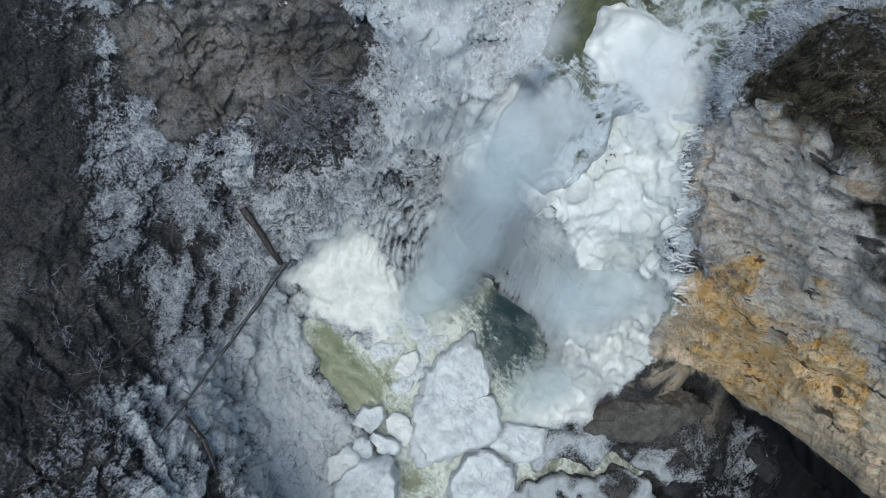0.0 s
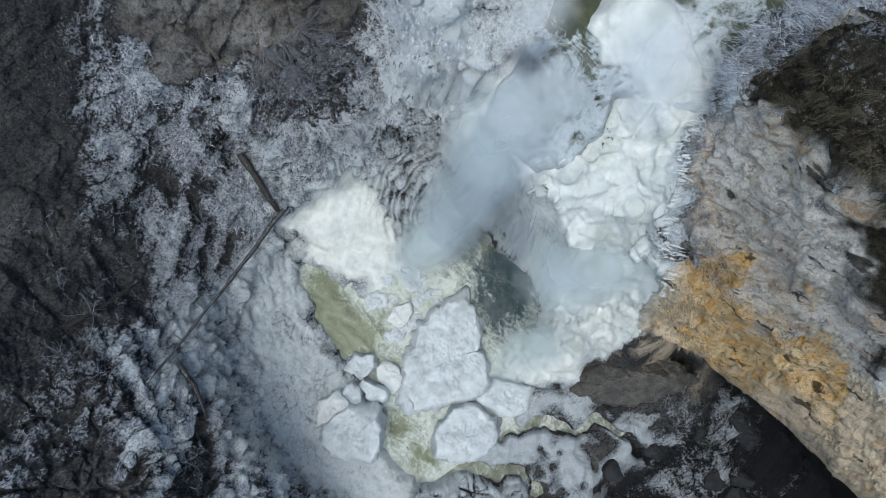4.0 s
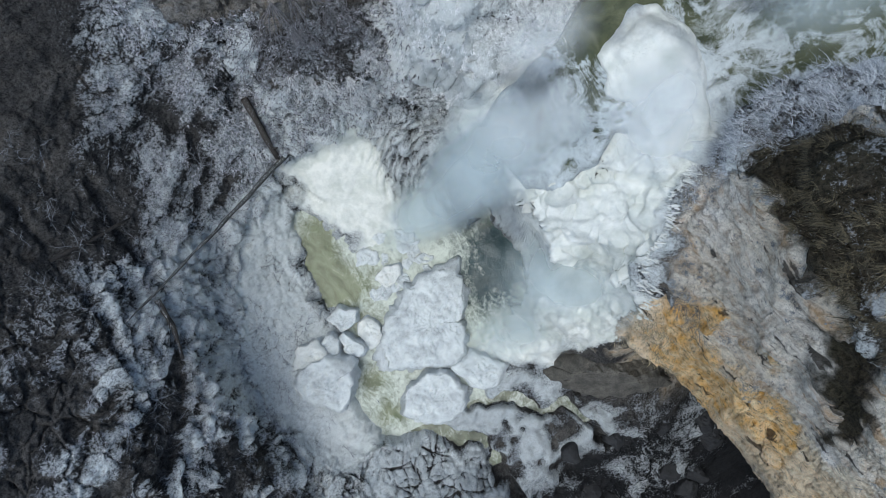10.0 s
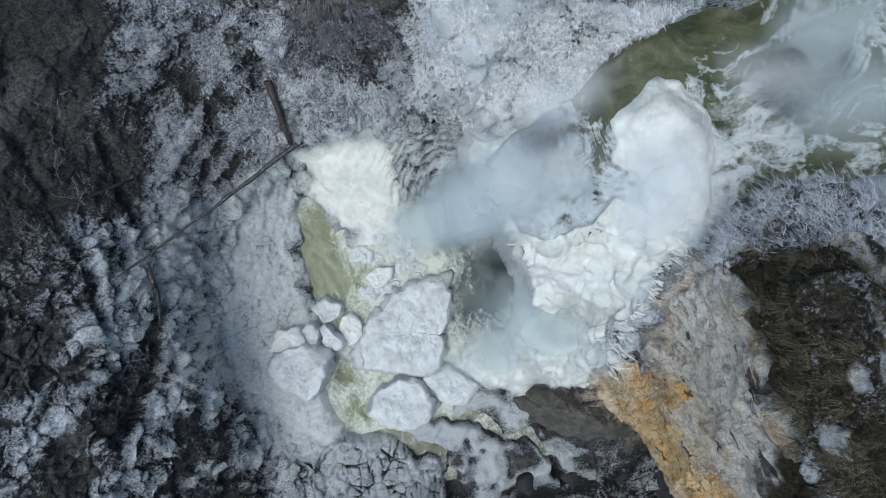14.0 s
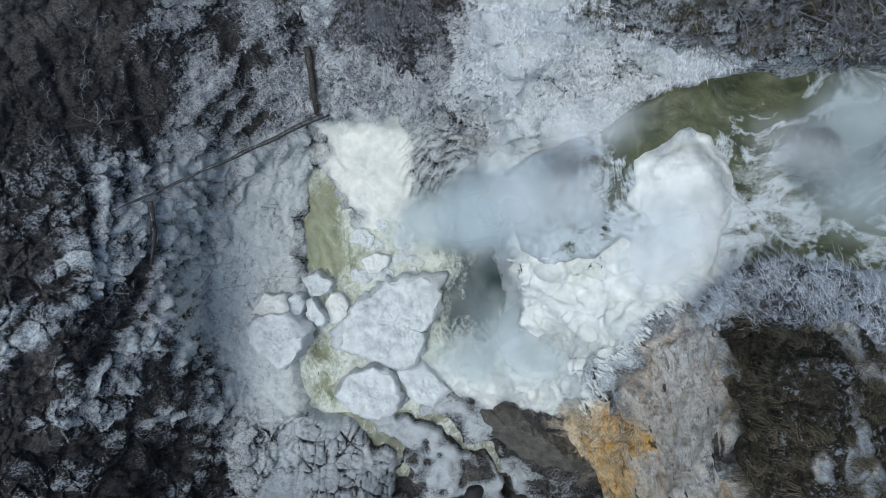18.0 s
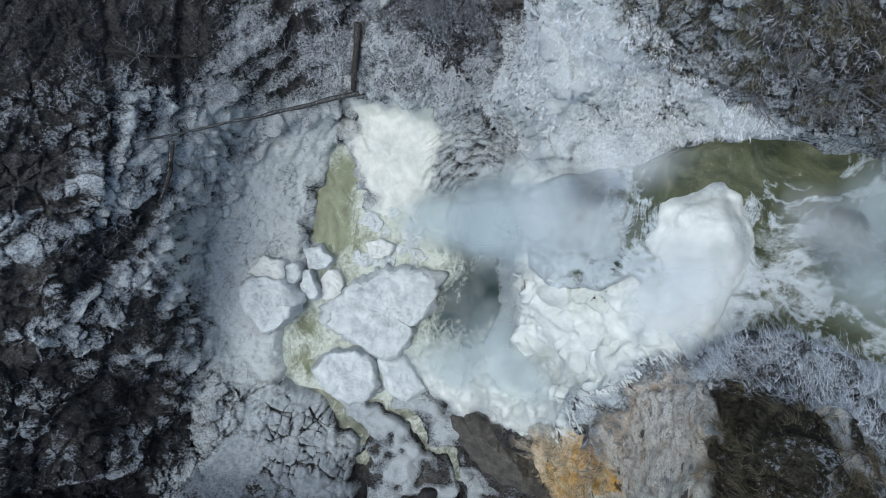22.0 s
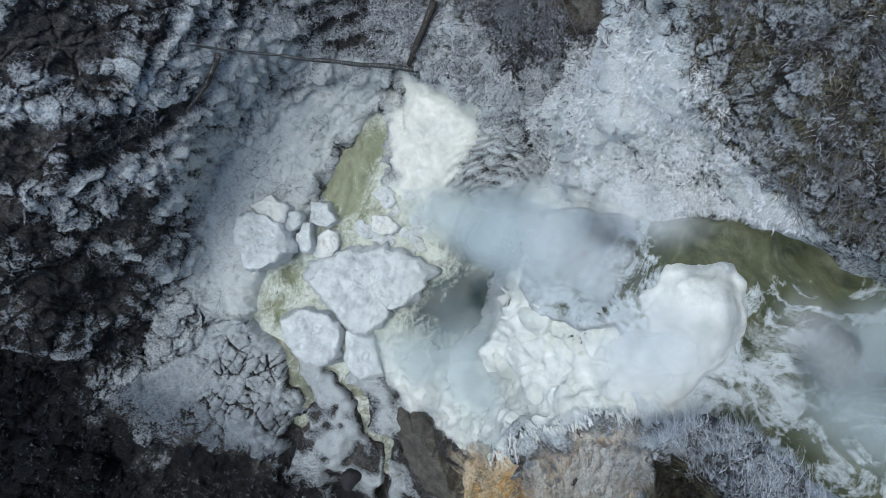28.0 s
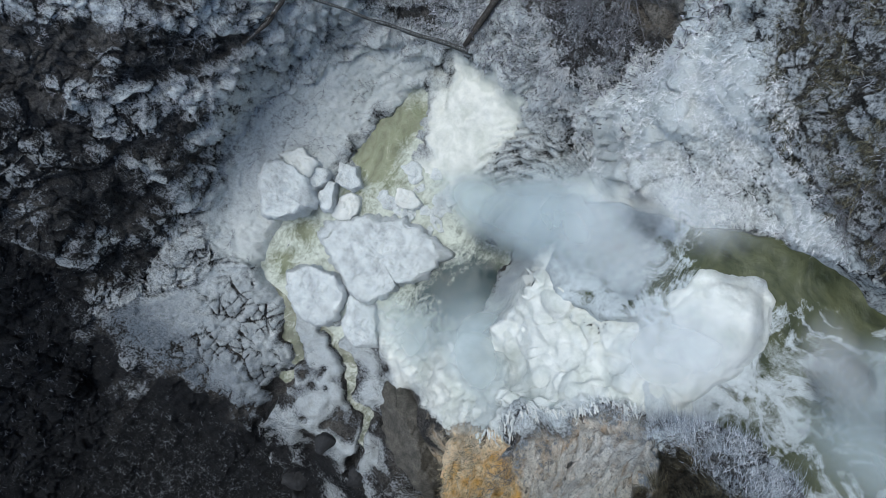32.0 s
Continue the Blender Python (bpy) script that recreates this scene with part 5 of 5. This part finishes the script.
cloud("river_fog", level(*view_place(1000, 345), 16.6), 2.4, 1.3, 0.1, 0.5, 2, 0.35, "thin spray over the sliding water", HAZE)
cloud("river_fog", level(250, 140, 17.6), 1.9, 1.0, 0.3, 0.4, 2, 0.5, "milky spray drifting along the frosted bank", HAZE)
cloud("river_fog", level(585, 60, 17.9), 1.7, 0.9, -0.4, 0.4, 2, 0.4, "pale spray over foaming water", HAZE)
cloud("river_fog", level(*view_place(1580, 230), 17.5), 2.8, 1.6, 0.3, 0.6, 2, 0.7, "thin pale fog over the river")


# ---- boulders and blocks in the basin ----
boulder("boulder", view_outline([(430, 556), (458, 541), (506, 538), (542, 560), (533, 596), (508, 626), (490, 638), (462, 617), (436, 598)], 1.4), 0.3, 1.9,
        "large flat-topped boulder with snow cap beside pool", group="boulders by the pool", thick=0.03, cap_share=0.98, tilt=(0.1, -0.08))
BLOCKS = (
    ([(443, 535), (465, 503), (505, 508), (508, 536), (480, 542)], 0.4, 1.5, "smooth ice slab leaning behind the big boulder"),
    ([(505, 515), (530, 505), (541, 520), (527, 545), (507, 540)], 0.2, 1.1, "small snowy block wedged beside the boulder"),
    ([(540, 522), (551, 513), (576, 560), (560, 570), (539, 552)], 0.0, 1.1, "wedge-shaped snowy block at the pool outlet"),
    ([(530, 480), (560, 472), (589, 490), (580, 508), (549, 512)], -0.2, 0.7, "rounded snow lump at the pool edge"),
    ([(574, 518), (600, 506), (614, 530), (602, 560), (580, 565)], -0.3, 0.4, "low ice lump in the green outlet"),
    ([(600, 560), (640, 525), (700, 491), (752, 489), (774, 508), (770, 558), (742, 582), (732, 640), (690, 650), (640, 625), (590, 602)], -0.3, 0.75, "broad slab under crusted white snow"),
    ([(586, 690), (602, 660), (640, 646), (682, 652), (696, 700), (688, 726), (640, 736), (604, 716)], -0.3, 0.9, "flat snow-covered rock below the slab"),
    ([(694, 655), (740, 646), (784, 690), (768, 718), (722, 710)], -0.3, 0.7, "snow-covered rock beside the ice wall"),
    ([(640, 455), (664, 440), (690, 450), (686, 470), (656, 476)], -0.2, 0.4, "rounded cream ice lump in the pool"),
)
for outline, low, high, label in BLOCKS:
    shape = view_outline(outline, high * 0.8)
    mid_x, mid_y = sum(p[0] for p in shape) / len(shape), sum(p[1] for p in shape) / len(shape)
    shape = [(mid_x + 1.06 * (x - mid_x), mid_y + 1.06 * (y - mid_y)) for x, y in shape]
    boulder("boulder" if high > 0.6 else "ice_lump", shape, low, high, label, "boulder", "boulders by the pool",
            cap=ICE if "ice" in label.split()[:3] else SNOW, cap_share=0.97, thick=0.07)


def heap(count, box, size, label, group, keep=lambda x, y: 1.0, rock=None, bare=0.0, sink=0.35):
    for x, y in scatter(None, count, keep, box):
        p, n = ground(x, y)
        r = size * rng.uniform(0.45, 1.3)
        h = r * rng.uniform(0.5, 1.0)
        out = [(p.x + a, p.y + b) for a, b in blob(r, rng.randint(6, 9), rng.uniform(1.0, 1.7), rng.uniform(0, 3))]
        boulder("rock", out, p.z - sink * r, p.z + h, label, "rock", group, rock, False if rng.random() < bare else SNOW,
                rng.uniform(0.75, 0.98), (rng.uniform(-0.2, 0.2), rng.uniform(-0.2, 0.2)), 0.1)


heap(26, ((-60, -900), (190, -520)), 0.6, "bare gorge rock below the cliff, shade in its colour", "gorge rocks", rock=ROCK_SHADED, bare=1.0)
boulder("boulder", [tuple(level(x, y, 2.0).to_2d()) for x, y in ((-4, -394), (36, -440), (70, -474), (130, -488), (200, -502), (192, -462), (160, -416), (110, -380), (60, -374))], -0.6, 1.9,
        "smooth grey-brown rock dome under the cliff", rock=ROCK_BARE, cap=False, tilt=(0.12, 0.1))
for x, y in scatter(None, 26, lambda x, y: 1.0, (view_place(625, 390), view_place(735, 490))):
    r = rng.uniform(0.18, 0.46)
    p = level(x, y, 0.02)
    boulder("slush_lump", [(p.x + a, p.y + b) for a, b in blob(r, 7, rng.uniform(1.0, 1.6), rng.uniform(0, 3))], -0.15, rng.uniform(0.0, 0.1), "rounded cream slush lump in the pool", "ice", "slush lumps",
            rock=SNOW, cap=SNOW, cap_share=1.0, thick=0.08)


# ---- fallen logs ----
def log(name, places, lift, r0, r1, label, bark, stubs=4):
    """A fallen trunk laid over the ground to fit the camera's view, bridging the hollows."""
    heights = [ground(*view_place(*q))[0].z + lift for q in places]
    n = len(places) - 1
    heights = [max(h - 0.25, heights[0] + (heights[n] - heights[0]) * i / n) if 0 < i < n else h for i, h in enumerate(heights)]
    pts = [level(*view_place(*q), h) for q, h in zip(places, heights)]
    base = pts[0].copy()
    line = [Vector(p) - base for p in along([tuple(p) for p in pts], 0.35)]
    line = [p + Vector((wobble(p, 1.6, 0.07, 4), wobble(p, 1.6, 0.07, 9), 0)) for p in line]
    n = len(line) - 1
    ob = thing(name, base, label, "log")
    v, f = [], []
    tube(v, f, line, [r0 + (r1 - r0) * i / n + 0.015 * math.sin(i * 2.1) for i in range(n + 1)], 10)
    part("trunk", mesh_of("trunk", v, f, bark), ob)
    for _ in range(stubs):
        i = rng.randint(1, n - 1)
        v, f = [], []
        stub = bend(line[i], (rng.uniform(-1, 1), rng.uniform(-1, 1), 0.6), rng.uniform(0.3, 0.8), 3, 0.2)
        tube(v, f, stub, [r1 * 0.6, r1 * 0.5, r1 * 0.4, r1 * 0.2], 5)
        part("branch_stub", mesh_of("branch_stub", v, f, bark), ob)
    return ob


log("fallen_log", [(594, 192), (550, 208), (500, 229), (450, 249), (400, 268), (350, 287), (300, 306), (250, 325), (204, 343)], 0.3, 0.13, 0.035, "long thin grey fallen trunk lying across the snowy slope", BARK, 3)
log("fallen_log", [(565, 72), (570, 130), (574, 190)], 0.7, 0.18, 0.13, "dark fallen trunk standing above the ice apron", BARK_DARK, 2)
log("fallen_log", [(272, 330), (278, 380), (268, 440)], 0.3, 0.13, 0.07, "dark fallen branch lying down the slope", BARK_DARK, 3)
log("fallen_log", [(130, 190), (200, 186), (290, 180)], 0.3, 0.09, 0.05, "thin dark fallen branch on the slope", BARK_DARK, 3)


# ---- shrubs and trees ----
def shrub_kind(size, stems, twigs, lean, thick, material):
    out = []
    for k in range(stems):
        a = 2 * math.pi * (k + rng.uniform(-0.4, 0.4)) / stems
        out.append(branch_mesh(size, twigs, (math.cos(a) * 0.8 + lean[0], math.sin(a) * 0.8 + lean[1], rng.uniform(0.35, 1.0)), thick, material))
    return out


def plant(kind, name, x, y, label, category, group="", scale=1.0, sink=0.1, turn=None):
    p, n = ground(x, y)
    ob = thing(name, p - n * sink, label, category, group)
    ob.rotation_euler = (0, 0, rng.uniform(0, 6.28) if turn is None else turn)
    ob.scale = (scale, scale, scale)
    for mesh in kind:
        part("branch", mesh, ob)
    return ob


DARK_KINDS = [shrub_kind(1.9, 11, 11, (0, -0.2), 0.022, TWIG) for _ in range(3)]
HANG_KINDS = [shrub_kind(3.0, 8, 8, (0.15, -1.5), 0.024, TWIG) for _ in range(3)]
HANG_WHITE = [shrub_kind(1.5, 9, 14, (0.1, -1.3), 0.026, FROST_TWIG) for _ in range(3)]
DUST_KINDS = [shrub_kind(0.9, 5, 8, (0, 0), 0.016, HALF_TWIG) for _ in range(4)]
WHITE_KINDS = [shrub_kind(1.1, 6, 12, (0, 0), 0.022, FROST_TWIG) for _ in range(3)]

for x, y, s, a in ((690, -75, 1.0, -0.2), (715, -60, 1.1, 0.0), (745, -50, 1.0, 0.25), (670, -40, 0.9, -0.3), (760, 0, 0.8, 0.2), (700, -10, 0.9, 0.1)):
    plant(rng.choice(HANG_KINDS), "bare_shrub", *view_place(x, y), "large dark leafless shrub leaning from the gorge side", "shrub", "dark shrubs", s, turn=a)
for x, y, s, a in ((690, 85, 0.8, 0.0), (720, 95, 0.9, 0.1), (750, 90, 0.9, 0.2), (785, 80, 0.8, 0.3), (660, 60, 0.7, -0.2), (735, 140, 0.7, 0.1), (775, 130, 0.7, 0.2)):
    plant(rng.choice(HANG_WHITE), "frosted_shrub", *view_place(x, y), "shrub with frosted branch tips on the gorge side", "shrub", "frosted shrubs", s, turn=a)
for x, y, s, a in ((845, -10, 1.0, 0.2), (875, 10, 1.1, 0.0), (905, 25, 0.9, 0.3), (860, 50, 0.8, -0.2)):
    plant(rng.choice(HANG_WHITE), "frosted_tree", *view_place(x, y), "small tree thick with white hoar frost", "tree", "frosted trees", s, turn=a)
for x, y, s in ((1085, 760, 0.5), (1100, 800, 0.45), (1075, 720, 0.4), (900, 830, 0.6), (1250, 840, 0.35)):
    plant(rng.choice(DARK_KINDS), "bare_shrub", *view_place(x, y), "thin dark leafless shrub clinging to the cliff", "shrub", "cliff shrubs", s)
for x, y, q in ((123, -458, 0.7), (275, -415, 0.55), (255, -395, 0.45)):
    plant(DARK_KINDS[0], "bare_shrub", x, y, "thin dark leafless shrub in the cliff's hollow", "shrub", "cliff shrubs", q)
for x, y in scatter(None, 120, lambda x, y: 1.0, ((-760, -380), (-300, 400))):
    plant(rng.choice(DUST_KINDS), "frosted_shrub", x, y, "low frost-dusted leafless shrub on the west slope", "shrub", "slope shrubs", rng.uniform(0.5, 1.2))
for x, y in scatter(None, 40, lambda x, y: 1.0, ((-300, 180), (20, 330))):
    plant(rng.choice(DUST_KINDS), "frosted_shrub", x, y, "low frost-dusted leafless shrub on the north side", "shrub", "north shrubs", rng.uniform(0.5, 1.0))
for x, y in scatter("north_turf", 90):
    plant(rng.choice(DUST_KINDS + DARK_KINDS[:1]), "frosted_shrub", x, y, "leafless dusted shrub on the north bank", "shrub", "bank shrubs", rng.uniform(0.35, 0.8))

for x, y, q in ((1270, 70, 0.7), (1340, 30, 0.8), (1430, 50, 0.8), (1500, 20, 0.9), (1545, 70, 0.9), (1560, 10, 0.9)):
    plant(rng.choice(DARK_KINDS), "bare_shrub", *view_place(x, y), "dark leafless shrub with thin branches on the north bank", "shrub", "dark shrubs", q)

# ---- frost, grass and sprigs ----
def spread(zone, tries, size, seed, low=-0.2, high=0.3, box=None, small=0.5, tall=1.3):
    return [(x, y, rng.uniform(small, tall)) for x, y in scatter(zone, tries, lambda x, y: clumped(x, y, size, seed, low, high), box)]


def off_bank(places):
    """Leaves the smooth snow of the bank and the apron bare."""
    cells = [round((y - FAN[2]) / STEP) * NX + round((x - FAN[0]) / STEP) for x, y, _ in places]
    return [q for q, k in zip(places, cells) if max(MASK["bank_snow"][k], MASK["apron_ice"][k], MASK["feather_ice"][k]) < 0.3]


def frosty(places, least):
    """Only where the snow lies: ledges and backs, not gullies."""
    out = []
    for x, y, s in places:
        k = round((y - FAN[2]) / STEP) * NX + round((x - FAN[0]) / STEP)
        if snow[k] > least + rng.uniform(-0.08, 0.12) and NORMALS[k][2] > 0.45:
            out.append((x, y, s))
    return out


blades(spread("edge_frost", 5200, 40, 1, -0.5, 0.2), "hoar_frost", RIM_FROST, "white hoar-frosted grass fringe on the clifftop edge",
       0.34, 0.004, 13, (-0.2, 0.45, 0.1), 0.75, droop=0.35)
blades(spread("edge_frost", 9000, 30, 11, -0.5, 0.2), "hoar_frost", RIM_FROST, "short frosted twigs between the longer grass",
       0.16, 0.007, 6, (-0.1, 0.2, 0.1), 0.8)
blades(spread("north_frost", 17000, 50, 2, -0.45, 0.15), "hoar_frost", HOAR, "white hoar-frosted twigs on the north bank",
       0.13, 0.0065, 10, (0.05, -0.4, 0.1), 0.95)
blades(spread("plateau_turf", 12000, 45, 3, -0.3, 0.2), "dead_grass", GRASS, "tufts of brown dead grass on the clifftop",
       0.16, 0.005, 7, (-0.3, 0.2, 0.0), 0.5, "grass")
blades(spread("north_turf", 20000, 60, 4, -0.3, 0.2), "dead_grass", BANK_GRASS, "dead olive grass on the north bank",
       0.26, 0.007, 6, (0.0, -0.3, 0.0), 0.6, "grass")
blades(spread("north_turf", 12000, 40, 14, -0.2, 0.3), "hoar_frost", SLOPE_FROST, "hoar-frosted grass on the north bank",
       0.2, 0.006, 6, (0.0, -0.3, 0.0), 0.7)
blades(frosty(spread("west_all", 80000, 26, 5, -0.4, 0.25), 0.42), "dusted_sprigs", DUSTED, "frost-dusted heath and twigs on the west slope",
       0.16, 0.009, 6, (0.1, 0.0, 0.1), 0.8, "heath")
blades(frosty(spread(None, 20000, 60, 6, -0.2, 0.3, ((-280, 175), (60, 560))), 0.4), "dusted_sprigs", DUSTED, "frost-dusted heath and twigs on the north side",
       0.2, 0.018, 4, (0.0, -0.2, 0.1), 0.8, "heath")
blades(frosty(off_bank(spread(None, 46000, 30, 8, -0.5, 0.1, ((-640, -340), (-330, 430)))), 0.62), "slope_frost", SLOPE_FROST, "grey-blue frost on heath above the snowy bank",
       0.15, 0.01, 5, (0.1, 0.0, 0.1), 0.9, "frost")
blades(frosty(off_bank(spread(None, 60000, 30, 9, -0.5, 0.1, ((-420, 150), (60, 600)))), 0.55), "slope_frost", SLOPE_FROST, "grey-blue frost on heath below the north side",
       0.19, 0.02, 2, (0.0, -0.2, 0.1), 0.9, "frost")
blades(spread("rim_grass", 800, 30, 10, -0.8, -0.2), "buff_grass", BUFF, "dry buff grass hanging below the ice rim",
       0.26, 0.006, 4, (0.0, -0.3, -0.5), 0.3, "grass")
tufts = [(x, y, rng.uniform(0.7, 1.4)) for x, y, _ in spread("plateau_turf", 1500, 45, 3, -0.3, 0.1)]
blades(tufts, "grass_tufts", GRASS, "shaggy brown and olive grass tufts on the clifftop", 0.28, 0.0035, 70, (-0.35, 0.1, -0.1), 0.5, "grass", 0.4)
blades(spread("southwest_dark", 16000, 50, 7, -0.3, 0.3), "dusted_sprigs", SHADED_SPRIG, "twigs on the shaded gorge slope, shade in their colour",
       0.22, 0.018, 4, (0.1, 0.0, 0.1), 0.8, "heath")

# ---- frost feathers along the rim of the ice ----
rim = along([(1028, 738), (1062, 700), (1090, 660), (1118, 632), (1150, 600), (1190, 568), (1216, 548)], 4)
feathers = thing("frost_feathers", ground(*view_place(*rim[len(rim) // 2]))[0], "row of white frost feathers on the ice rim", "ice")
for x, y in rim:
    for _ in range(3):
        p, n = ground(*view_place(x + rng.uniform(-10, 6), y + rng.uniform(-8, 6)))
        v, f = [], []
        way = Vector((0.55 + rng.uniform(-0.3, 0.3), -0.5 + rng.uniform(-0.35, 0.35), 0.35 + rng.uniform(-0.2, 0.3)))
        line = bend(p - feathers.location - way * 0.1, way, rng.uniform(0.15, 0.5), 4, 0.3)
        r = rng.uniform(0.02, 0.05)
        tube(v, f, line, [r, r * 0.9, r * 0.7, r * 0.45, 0.006], 6)
        part("feather", mesh_of("feather", v, f, ICE), feathers)
